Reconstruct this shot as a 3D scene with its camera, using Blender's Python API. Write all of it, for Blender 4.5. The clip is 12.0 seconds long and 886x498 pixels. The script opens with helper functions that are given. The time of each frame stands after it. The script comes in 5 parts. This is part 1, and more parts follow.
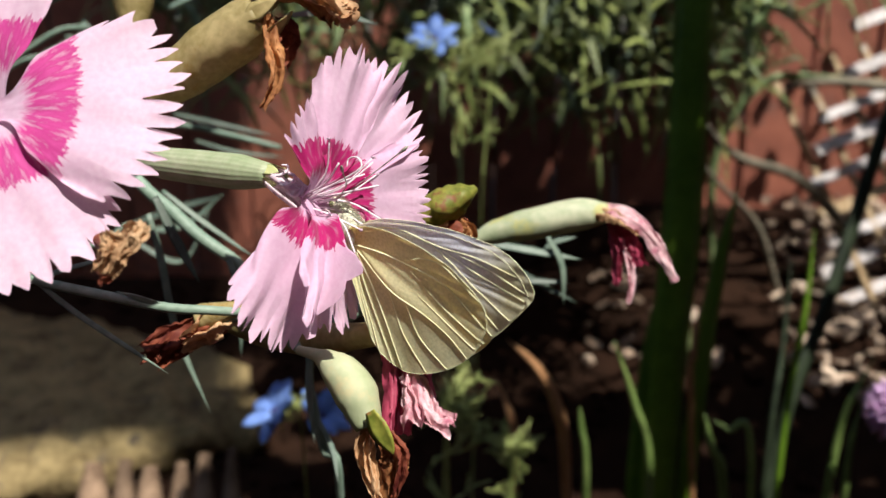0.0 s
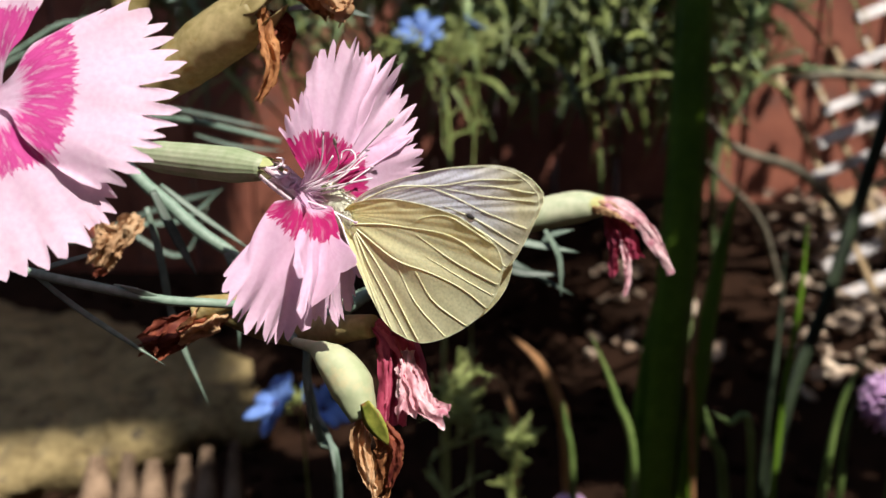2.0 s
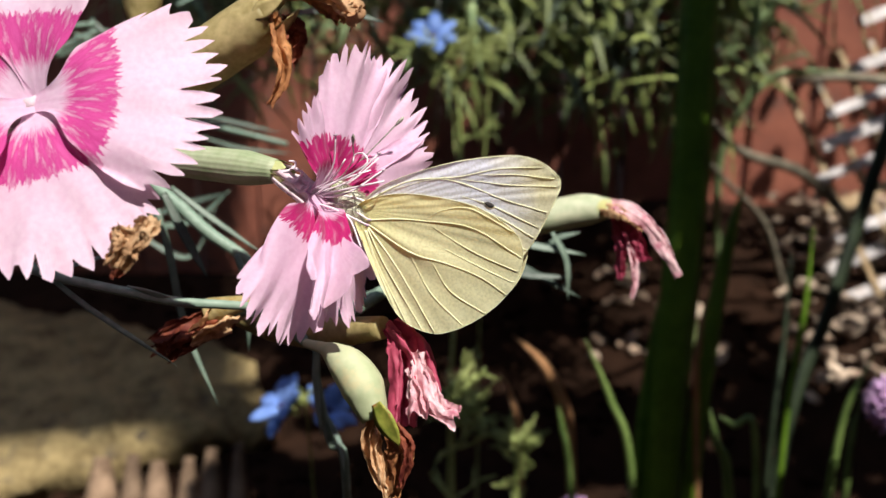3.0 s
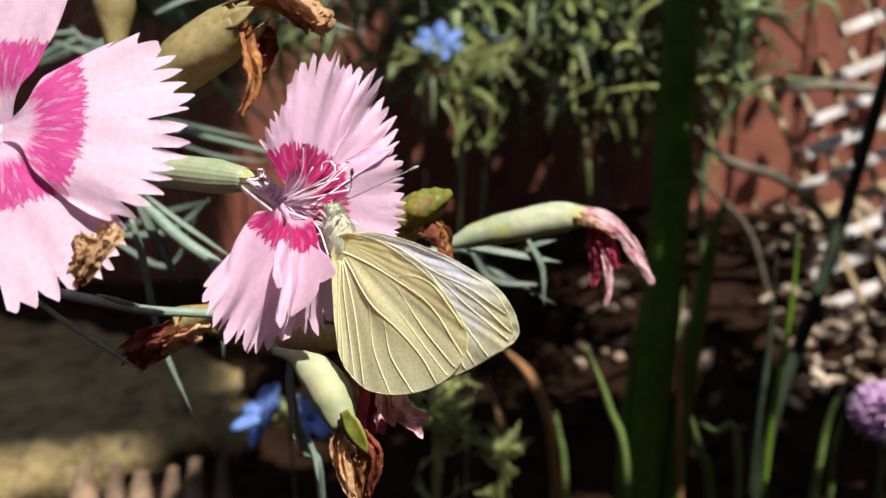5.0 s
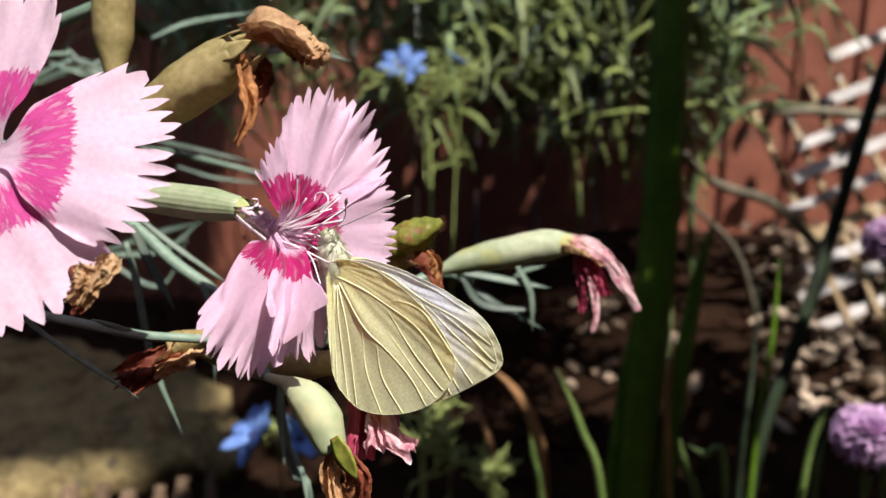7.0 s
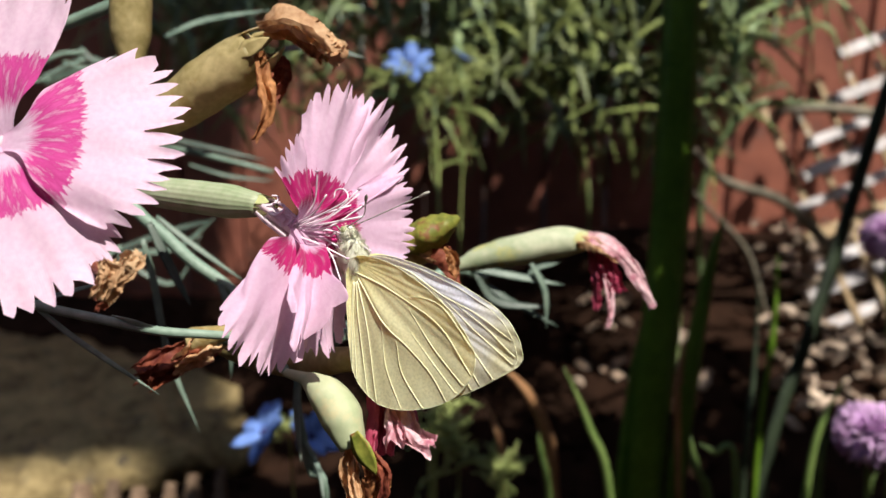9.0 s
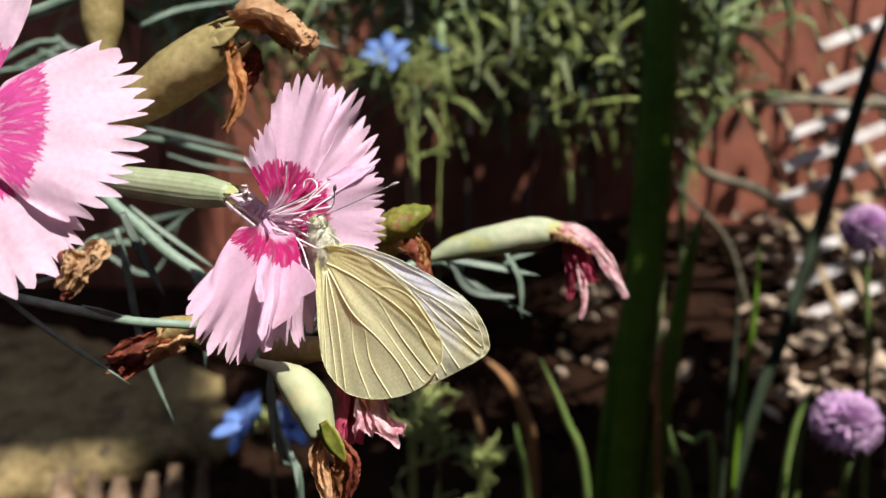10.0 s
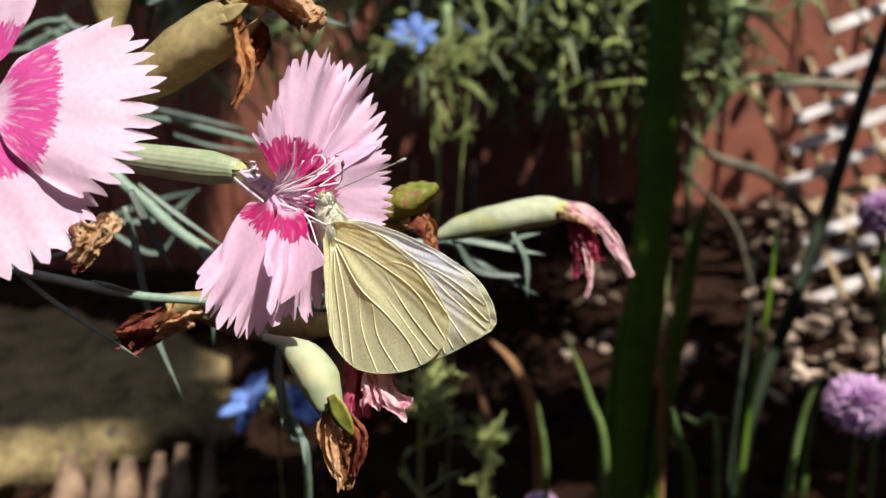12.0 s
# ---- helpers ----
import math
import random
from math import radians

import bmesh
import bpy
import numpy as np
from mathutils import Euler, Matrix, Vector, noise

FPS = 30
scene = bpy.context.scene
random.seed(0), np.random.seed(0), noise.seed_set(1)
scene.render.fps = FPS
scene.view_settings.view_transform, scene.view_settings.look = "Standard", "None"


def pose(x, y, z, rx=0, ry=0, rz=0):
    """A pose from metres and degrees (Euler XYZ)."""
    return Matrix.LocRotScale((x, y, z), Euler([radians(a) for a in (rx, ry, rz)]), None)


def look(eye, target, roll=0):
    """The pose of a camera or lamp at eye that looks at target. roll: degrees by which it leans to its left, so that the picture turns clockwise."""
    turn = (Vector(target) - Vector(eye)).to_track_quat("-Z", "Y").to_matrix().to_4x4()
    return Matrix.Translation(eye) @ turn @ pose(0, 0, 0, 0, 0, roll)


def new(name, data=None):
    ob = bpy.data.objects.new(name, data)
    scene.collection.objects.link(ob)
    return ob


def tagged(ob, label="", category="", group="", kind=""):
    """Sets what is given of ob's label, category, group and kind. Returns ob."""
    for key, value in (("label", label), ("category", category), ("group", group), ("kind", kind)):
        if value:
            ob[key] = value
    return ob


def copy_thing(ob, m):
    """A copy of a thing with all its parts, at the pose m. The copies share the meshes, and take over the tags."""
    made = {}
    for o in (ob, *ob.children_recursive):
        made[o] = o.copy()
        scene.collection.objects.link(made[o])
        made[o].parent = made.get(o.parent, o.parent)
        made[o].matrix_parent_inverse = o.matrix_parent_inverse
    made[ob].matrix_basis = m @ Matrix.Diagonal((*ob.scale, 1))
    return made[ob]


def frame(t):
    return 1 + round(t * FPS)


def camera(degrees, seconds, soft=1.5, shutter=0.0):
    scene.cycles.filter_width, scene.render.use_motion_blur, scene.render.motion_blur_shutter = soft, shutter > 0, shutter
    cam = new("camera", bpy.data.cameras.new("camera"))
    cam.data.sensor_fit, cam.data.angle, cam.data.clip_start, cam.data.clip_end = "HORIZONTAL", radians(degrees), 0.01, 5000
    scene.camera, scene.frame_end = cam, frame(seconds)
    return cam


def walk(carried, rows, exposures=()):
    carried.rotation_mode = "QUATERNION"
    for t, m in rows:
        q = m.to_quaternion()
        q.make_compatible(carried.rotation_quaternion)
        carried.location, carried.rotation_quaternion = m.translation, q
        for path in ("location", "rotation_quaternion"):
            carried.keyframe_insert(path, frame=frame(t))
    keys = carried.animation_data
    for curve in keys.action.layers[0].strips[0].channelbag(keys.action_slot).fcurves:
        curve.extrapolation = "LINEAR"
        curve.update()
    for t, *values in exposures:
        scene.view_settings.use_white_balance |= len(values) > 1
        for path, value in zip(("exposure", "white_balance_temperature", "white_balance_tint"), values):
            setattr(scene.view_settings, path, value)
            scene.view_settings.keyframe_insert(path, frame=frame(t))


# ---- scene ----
cam = camera(58, 12.0)
cam.data.dof.use_dof = True
cam.data.dof.focus_distance = 0.100
cam.data.dof.aperture_fstop = 25.0
walk(cam, [
    (0, pose(-0.00241, 0.00231, 0.32956, 74.507, 0.012, 0.285)),
    (0.5, pose(-0.00128, 0.00226, 0.32982, 74.283, 0.096, 0.216)),
    (1, pose(-0.00134, 0.00182, 0.32830, 73.879, 0.342, 0.328)),
    (1.5, pose(-0.00208, 0.00196, 0.32824, 73.455, 0.454, 0.589)),
    (2, pose(-0.00131, 0.00165, 0.32946, 74.103, 0.180, 0.445)),
    (2.5, pose(-0.00230, 0.00101, 0.32984, 74.260, 0.152, 0.693)),
    (4.5, pose(-0.00056, 0.00059, 0.32915, 74.339, 0.096, 0.212)),
    (5, pose(0.00032, 0.00033, 0.32985, 74.822, 0.046, -0.130)),
    (5.5, pose(0.00000, 0.00000, 0.33000, 74.992, 0.009, -0.002)),
    (6, pose(-0.00018, -0.00036, 0.33058, 75.581, -0.369, -0.093)),
    (6.5, pose(0.00080, -0.00109, 0.33175, 75.950, -0.635, -0.638)),
    (8.5, pose(-0.00120, -0.00216, 0.33211, 76.215, -0.482, -0.253)),
    (9, pose(-0.00110, -0.00199, 0.33173, 75.992, -0.466, -0.155)),
    (9.5, pose(-0.00030, -0.00203, 0.33146, 75.614, -0.534, -0.569)),
    (10, pose(0.00102, -0.00264, 0.33181, 75.346, -0.796, -1.128)),
    (10.5, pose(0.00075, -0.00246, 0.33144, 75.241, -0.535, -0.902)),
    (11, pose(0.00017, -0.00324, 0.33192, 75.181, -0.753, -0.867)),
    (11.5, pose(0.00046, -0.00388, 0.33150, 74.789, -0.712, -1.144)),
    (12, pose(0.00076, -0.00352, 0.33102, 74.183, -0.870, -0.731)),
], exposures=[(0, 0.55), (12, 0.55)])

# ---- light ----
TO_SUN = Vector((0.30, -0.42, 0.86)).normalized()
world = bpy.data.worlds.new("sky")
scene.world = world
world.use_nodes = True
sky = world.node_tree.nodes.new("ShaderNodeTexSky")
sky.sky_type, sky.sun_disc = "NISHITA", False
sky.sun_elevation = math.asin(TO_SUN.z)
sky.sun_rotation = math.atan2(TO_SUN.x, TO_SUN.y)
world.node_tree.links.new(sky.outputs[0], world.node_tree.nodes["Background"].inputs[0])
world.node_tree.nodes["Background"].inputs[1].default_value = 0.105
sun = new("sun", bpy.data.lights.new("sun", "SUN"))
sun.data.energy, sun.data.angle, sun.data.color = 5.0, radians(0.55), (1.0, 0.955, 0.88)
sun.matrix_world = look((0, 0, 3), Vector((0, 0, 3)) - TO_SUN)

# ---- the bed is laid out by a bearing (across, down) from a stand above it, and a distance ----
STAND = Vector((0, 0, 0.33))
TILT = Matrix.Rotation(radians(-15), 4, "X")      # the bed is looked into at 15 degrees downwards
RIGHT, AHEAD, ABOVE = (TILT.to_3x3() @ Vector(v) for v in ((1, 0, 0), (0, 1, 0), (0, 0, 1)))
SPAN = 1414.3


def P(a, b, d):
    """The place at bearing a (across), b (down) and d metres ahead of the stand."""
    return STAND + d * (AHEAD + RIGHT * ((a - 784) / SPAN) + ABOVE * ((441 - b) / SPAN))


def turn(v):
    """A direction given as right, ahead, above."""
    return (RIGHT * v[0] + AHEAD * v[1] + ABOVE * v[2]).normalized()


# ---- materials ----
def nodes_of(name):
    m = bpy.data.materials.new(name)
    m.use_nodes = True
    t = m.node_tree
    return m, t, t.nodes["Principled BSDF"], t.nodes["Material Output"]


def add(t, kind, **values):
    n = t.nodes.new("ShaderNode" + kind)
    for k, v in values.items():
        n.inputs[k.replace("_", " ")].default_value = v
    return n


def ramp(t, source, stops):
    n = t.nodes.new("ShaderNodeValToRGB")
    e = n.color_ramp.elements
    while len(e) < len(stops):
        e.new(0.5)
    for el, (p, c) in zip(e, stops):
        el.position, el.color = p, (*c, 1)
    t.links.new(source, n.inputs[0])
    return n.outputs[0]


def mixed(t, kind, a, b, fac):
    n = t.nodes.new("ShaderNodeMix")
    n.data_type, n.blend_type = "RGBA", kind
    for sock, v in ((n.inputs[6], a), (n.inputs[7], b), (n.inputs[0], fac)):
        if hasattr(v, "is_linked"):
            t.links.new(v, sock)
        elif isinstance(v, tuple):
            sock.default_value = (*v, 1)
        else:
            sock.default_value = v
    return n.outputs[2]


def maths(t, op, a, b=0.0, c=0.0):
    n = t.nodes.new("ShaderNodeMath")
    n.operation = op
    for sock, v in zip(n.inputs, (a, b, c)):
        if hasattr(v, "is_linked"):
            t.links.new(v, sock)
        else:
            sock.default_value = v
    return n.outputs[0]


def finish(t, bsdf, out, colour, height, bump, translucent, thin_tint=(1, 1, 1)):
    """Wires colour, relief and the light that shines through a thin sheet."""
    if colour is not None:
        t.links.new(colour, bsdf.inputs["Base Color"])
    if height is not None and bump:
        b = add(t, "Bump", Strength=1.0, Distance=bump)
        t.links.new(height, b.inputs["Height"])
        t.links.new(b.outputs[0], bsdf.inputs["Normal"])
    if translucent:
        tr = t.nodes.new("ShaderNodeBsdfTranslucent")
        t.links.new(mixed(t, "MULTIPLY", colour, thin_tint, 1.0), tr.inputs[0])
        mx = add(t, "MixShader", Fac=translucent)
        t.links.new(bsdf.outputs[0], mx.inputs[1])
        t.links.new(tr.outputs[0], mx.inputs[2])
        t.links.new(mx.outputs[0], out.inputs[0])


def plain(name, low, high, scale=200.0, rough=0.6, bump=0.0002, fine=6.0, translucent=0.0, spots=None, per="object", vary=0.25, specular=0.4, metal=0.0):
    """A surface mottled between two colours at two scales, with a little change from piece to piece."""
    m, t, bsdf, out = nodes_of(name)
    co = t.nodes.new("ShaderNodeTexCoord").outputs["Object"]
    coarse, small = add(t, "TexNoise", Scale=scale, Detail=4.0, Roughness=0.6), add(t, "TexNoise", Scale=scale * fine, Detail=3.0)
    for n in (coarse, small):
        t.links.new(co, n.inputs["Vector"])
    both = maths(t, "ADD", maths(t, "MULTIPLY", coarse.outputs[0], 0.68), maths(t, "MULTIPLY", small.outputs[0], 0.32))
    colour = ramp(t, both, [(0.34, low), (0.64, high)])
    if spots:
        sp = add(t, "TexNoise", Scale=scale * 1.7, Detail=5.0, Roughness=0.7)
        t.links.new(co, sp.inputs["Vector"])
        mask = ramp(t, sp.outputs[0], [(0.56, (0, 0, 0)), (0.66, (1, 1, 1))])
        colour = mixed(t, "MIX", colour, spots, mask)
    if vary:
        rnd = t.nodes.new("ShaderNodeObjectInfo").outputs["Random"] if per == "object" else t.nodes.new("ShaderNodeNewGeometry").outputs["Random Per Island"]
        shade = ramp(t, rnd, [(0.0, (1 - vary,) * 3), (1.0, (1 + vary,) * 3)])
        colour = mixed(t, "MULTIPLY", colour, shade, 1.0)
    bsdf.inputs["Roughness"].default_value = rough
    bsdf.inputs["Specular IOR Level"].default_value = specular
    bsdf.inputs["Metallic"].default_value = metal
    finish(t, bsdf, out, colour, both, bump, translucent)
    return m


def petal_material(name, reach, dark, light, heart, wedge, streaks, pales):
    """Pale pink petal with a streaked magenta blotch between throat and blade."""
    m, t, bsdf, out = nodes_of(name)
    co = t.nodes.new("ShaderNodeTexCoord").outputs["Object"]
    sep = t.nodes.new("ShaderNodeSeparateXYZ")
    t.links.new(co, sep.inputs[0])
    x, y = sep.outputs[0], sep.outputs[1]
    r = maths(t, "SQRT", maths(t, "ADD", maths(t, "MULTIPLY", x, x), maths(t, "MULTIPLY", y, y)))
    ang = maths(t, "ARCTAN2", x, y)
    polar = t.nodes.new("ShaderNodeCombineXYZ")
    t.links.new(maths(t, "MULTIPLY", ang, 3.8), polar.inputs[0])
    t.links.new(maths(t, "MULTIPLY", r, 90.0), polar.inputs[1])
    streak = add(t, "TexNoise", Scale=2.6, Detail=4.0, Roughness=0.65)
    t.links.new(polar.outputs[0], streak.inputs["Vector"])
    grain = add(t, "TexNoise", Scale=1400.0, Detail=2.0)
    t.links.new(co, grain.inputs["Vector"])
    wob = maths(t, "MULTIPLY", maths(t, "SUBTRACT", streak.outputs[0], 0.5), 0.0034)
    jag = add(t, "TexNoise", Scale=7.5, Detail=3.0)
    t.links.new(polar.outputs[0], jag.inputs["Vector"])
    wob = maths(t, "ADD", wob, maths(t, "MULTIPLY", maths(t, "SUBTRACT", jag.outputs[0], 0.5), 0.0028))
    rr = maths(t, "ADD", maths(t, "ADD", maths(t, "MULTIPLY", r, 0.45), maths(t, "MULTIPLY", y, 0.55)), wob)
    inside = ramp(t, maths(t, "DIVIDE", rr, reach * 2), [(0.49, (1, 1, 1)), (0.503, (0, 0, 0))])
    throat = ramp(t, maths(t, "DIVIDE", rr, reach * 2), [(heart * 0.7, (0, 0, 0)), (heart, (1, 1, 1))])
    lines = ramp(t, streak.outputs[0], [(0.34, (0.25,) * 3), (0.48, (1, 1, 1))])
    blotch = mixed(t, "MULTIPLY", mixed(t, "MULTIPLY", inside, throat, 1.0), lines, streaks)
    off = maths(t, "ADD", maths(t, "ABSOLUTE", ang), maths(t, "MULTIPLY", maths(t, "SUBTRACT", jag.outputs[0], 0.5), 0.10))
    blotch = mixed(t, "MULTIPLY", blotch, ramp(t, off, [(wedge, (1, 1, 1)), (wedge + 0.06, (0, 0, 0))]), 1.0)
    pale = ramp(t, grain.outputs[0], [(0.3, pales[0]), (0.7, pales[1])])
    edge = ramp(t, maths(t, "DIVIDE", r, 0.02), [(0.25, (0.95, 0.9, 0.95)), (0.95, (1.06, 1.05, 1.04))])
    pale = mixed(t, "MULTIPLY", pale, edge, 1.0)
    deep = ramp(t, streak.outputs[0], [(0.3, dark), (0.7, light)])
    colour = mixed(t, "MIX", pale, deep, blotch)
    vein = add(t, "TexWave", Scale=5.5, Distortion=1.6, Detail=2.0)
    t.links.new(polar.outputs[0], vein.inputs["Vector"])
    height = maths(t, "ADD", maths(t, "MULTIPLY", vein.outputs[1], 0.6), maths(t, "MULTIPLY", grain.outputs[0], 0.4))
    bsdf.inputs["Roughness"].default_value = 0.62
    bsdf.inputs["Specular IOR Level"].default_value = 0.25
    bsdf.inputs["Sheen Weight"].default_value = 0.15
    finish(t, bsdf, out, colour, height, 0.000008, 0.38)
    return m


def wing_material(name, inner, outer, tip, start, stop, through_tint):
    """Scaled wing membrane, tinted from the root to the margin, with fine dusting."""
    m, t, bsdf, out = nodes_of(name)
    co = t.nodes.new("ShaderNodeTexCoord").outputs["Object"]
    sep = t.nodes.new("ShaderNodeSeparateXYZ")
    t.links.new(co, sep.inputs[0])
    x, z = sep.outputs[0], sep.outputs[2]
    r = maths(t, "SQRT", maths(t, "ADD", maths(t, "MULTIPLY", x, x), maths(t, "MULTIPLY", z, z)))
    dust, cloud = add(t, "TexNoise", Scale=2900.0, Detail=3.0), add(t, "TexNoise", Scale=260.0, Detail=4.0)
    for n in (dust, cloud):
        t.links.new(co, n.inputs["Vector"])
    soft = maths(t, "ADD", r, maths(t, "MULTIPLY", maths(t, "SUBTRACT", cloud.outputs[0], 0.5), 0.006))
    colour = ramp(t, maths(t, "DIVIDE", soft, 0.026), [(0.02, inner), (start, outer), (stop, tip)])
    speck = ramp(t, dust.outputs[0], [(0.30, (0.85, 0.84, 0.78)), (0.60, (1.03, 1.03, 1.03))])
    colour = mixed(t, "MULTIPLY", colour, speck, 1.0)
    bsdf.inputs["Roughness"].default_value = 0.7
    bsdf.inputs["Specular IOR Level"].default_value = 0.25
    bsdf.inputs["Sheen Weight"].default_value = 0.1
    finish(t, bsdf, out, colour, dust.outputs[0], 0.00003, 0.41, through_tint)
    return m


PETAL = petal_material("petal_pink", 0.0100, (0.50, 0.012, 0.19), (0.72, 0.10, 0.38), 0.25, 0.80, 0.85, ((0.78, 0.53, 0.68), (0.84, 0.62, 0.75)))
PETAL_DEEP = petal_material("petal_pink_deep", 0.0071, (0.40, 0.006, 0.11), (0.58, 0.020, 0.19), 0.24, 0.75, 0.4, ((0.75, 0.49, 0.65), (0.81, 0.57, 0.72)))
HIND = wing_material("wing_cream", (0.88, 0.89, 0.45), (0.93, 0.93, 0.58), (0.92, 0.92, 0.60), 0.35, 0.9, (1.0, 0.72, 0.40))
FORE = wing_material("wing_white", (0.80, 0.83, 0.92), (0.84, 0.87, 0.99), (0.84, 0.82, 0.58), 0.70, 0.93, (1.0, 0.80, 0.68))
VEIN = plain("wing_vein", (0.80, 0.79, 0.46), (0.88, 0.87, 0.60), 900, 0.6, 0.00002, vary=0.05)
SPOT = plain("wing_spot", (0.02, 0.02, 0.02), (0.07, 0.06, 0.06), 3000, 0.8, 0.0)
FUR = plain("insect_fur", (0.70, 0.70, 0.52), (0.88, 0.87, 0.72), 900, 0.8, 0.00005, translucent=0.15, vary=0.1)
HORN = plain("insect_horn", (0.05, 0.04, 0.03), (0.55, 0.52, 0.44), 1200, 0.5, 0.0)
EYE = plain("insect_eye", (0.20, 0.24, 0.10), (0.34, 0.38, 0.20), 2500, 0.25, 0.0)
CALYX = plain("calyx_green", (0.25, 0.32, 0.17), (0.43, 0.47, 0.31), 160, 0.55, 0.00008, 5, 0.12, vary=0.06)
CALYX_TIP = plain("calyx_tip", (0.30, 0.36, 0.15), (0.44, 0.45, 0.20), 300, 0.55, 0.00008, translucent=0.1)
POD = plain("pod_pale", (0.26, 0.33, 0.18), (0.53, 0.53, 0.37), 75, 0.6, 0.00012, 9, 0.12, spots=(0.44, 0.43, 0.17), vary=0.08)
POD_RIPE = plain("pod_ripe", (0.34, 0.40, 0.22), (0.56, 0.57, 0.37), 60, 0.6, 0.00010, 9, 0.15, spots=(0.54, 0.49, 0.28), vary=0.0)
STRAW = plain("calyx_straw", (0.25, 0.20, 0.065), (0.55, 0.44, 0.21), 130, 0.55, 0.0001, 7, 0.28, spots=(0.36, 0.24, 0.07), vary=0.06)
DRY = plain("petal_dried", (0.17, 0.045, 0.015), (0.62, 0.29, 0.11), 210, 0.7, 0.0002, 6, 0.35, vary=0.15)
DRY_PALE = plain("petal_dried_pale", (0.40, 0.19, 0.08), (0.74, 0.49, 0.28), 230, 0.7, 0.0002, 6, 0.25, vary=0.15)
DRY_RED = plain("petal_dried_red", (0.10, 0.014, 0.010), (0.36, 0.10, 0.045), 190, 0.7, 0.0002, 6, 0.3, vary=0.1)
WILT = plain("petal_wilted", (0.22, 0.009, 0.04), (0.48, 0.08, 0.14), 170, 0.6, 0.00015, 5, 0.25, vary=0.12)
WILT_PALE = plain("petal_wilted_pale", (0.58, 0.20, 0.27), (0.88, 0.66, 0.67), 220, 0.6, 0.00015, 5, 0.3, vary=0.1)
STEM = plain("stem_glaucous", (0.12, 0.185, 0.135), (0.24, 0.32, 0.25), 180, 0.55, 0.00008, 6, vary=0.1)
LEAF = plain("leaf_glaucous", (0.06, 0.095, 0.07), (0.165, 0.215, 0.165), 120, 0.5, 0.00008, 6, 0.12, vary=0.45)
LEAF_PALE = plain("leaf_pale", (0.22, 0.30, 0.25), (0.42, 0.50, 0.42), 120, 0.5, 0.00008, 6, 0.2, vary=0.1)
BRACT = plain("bract_green", (0.09, 0.13, 0.014), (0.40, 0.38, 0.07), 180, 0.55, 0.0001, 6, 0.25, spots=(0.30, 0.13, 0.05))
STRAP = plain("leaf_strap", (0.07, 0.145, 0.008), (0.14, 0.25, 0.022), 40, 0.42, 0.0001, 8, 0.22, vary=0.2)
CHIVE = plain("leaf_chive", (0.07, 0.12, 0.027), (0.155, 0.215, 0.062), 60, 0.45, 0.0001, 6, 0.1, vary=0.3)
FEATHER = plain("leaf_feathery", (0.14, 0.19, 0.04), (0.42, 0.46, 0.17), 60, 0.55, 0.0, 6, 0.2, vary=0.2)
CUSHION = plain("leaf_cushion", (0.085, 0.145, 0.05), (0.34, 0.42, 0.20), 50, 0.5, 0.0001, 6, 0.3, vary=0.45)
SPRAY = plain("leaf_spray", (0.06, 0.09, 0.02), (0.30, 0.34, 0.11), 50, 0.5, 0.0001, 6, 0.2, vary=0.6)
TUFT = plain("leaf_tuft", (0.20, 0.27, 0.08), (0.46, 0.53, 0.24), 50, 0.45, 0.0001, 6, 0.25, vary=0.3)
BLUE = plain("petal_blue", (0.09, 0.18, 0.50), (0.24, 0.38, 0.76), 160, 0.6, 0.0001, 5, 0.3, vary=0.15)
BLUE_EYE = plain("nigella_eye", (0.02, 0.02, 0.09), (0.06, 0.06, 0.2), 400, 0.6, 0.0)
MAUVE = plain("petal_mauve", (0.58, 0.31, 0.61), (0.85, 0.62, 0.85), 300, 0.6, 0.0001, 5, 0.3, vary=0.25)
ENCLOSE = plain("wall_dark", (0.035, 0.03, 0.024), (0.075, 0.062, 0.05), 6, 0.9, 0.002, 8, vary=0.0)
TWIG = plain("twig_grey", (0.075, 0.065, 0.045), (0.21, 0.18, 0.13), 70, 0.8, 0.0006, 6, vary=0.15)
STUB = plain("stub_brown", (0.07, 0.040, 0.022), (0.27, 0.18, 0.115), 70, 0.85, 0.0008, 6, vary=0.25)
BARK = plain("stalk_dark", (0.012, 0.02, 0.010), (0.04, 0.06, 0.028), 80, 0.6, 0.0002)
BROWN = plain("leaf_withered", (0.24, 0.105, 0.042), (0.48, 0.26, 0.115), 80, 0.7, 0.0002, 6, 0.15, vary=0.3)
TERRACOTTA = plain("red_board", (0.17, 0.052, 0.033), (0.29, 0.098, 0.06), 22, 0.75, 0.0008, 9, spots=(0.17, 0.07, 0.05), vary=0.2)
WHITE = plain("slat_white", (0.40, 0.36, 0.35), (0.64, 0.60, 0.60), 30, 0.6, 0.0004, 8, spots=(0.42, 0.33, 0.26), vary=0.15)
OCHRE = plain("slat_bare", (0.30, 0.20, 0.10), (0.56, 0.42, 0.26), 30, 0.7, 0.0005, 8, spots=(0.50, 0.45, 0.40), vary=0.2)
STONE = plain("stone_buff", (0.085, 0.056, 0.021), (0.33, 0.25, 0.115), 38, 0.9, 0.005, 5, spots=(0.09, 0.07, 0.045), vary=0.0)
# soil far below its natural tone: the bed's deep shade is put into the colour
SHADED_SOIL = plain("soil", (0.009, 0.0048, 0.003), (0.026, 0.0125, 0.0075), 30, 0.95, 0.003, 9, vary=0.0, specular=0.05)
LITTER = plain("litter", (0.10, 0.045, 0.022), (0.50, 0.40, 0.31), 60, 0.85, 0.0006, 5, per="island", vary=0.65, specular=0.15)


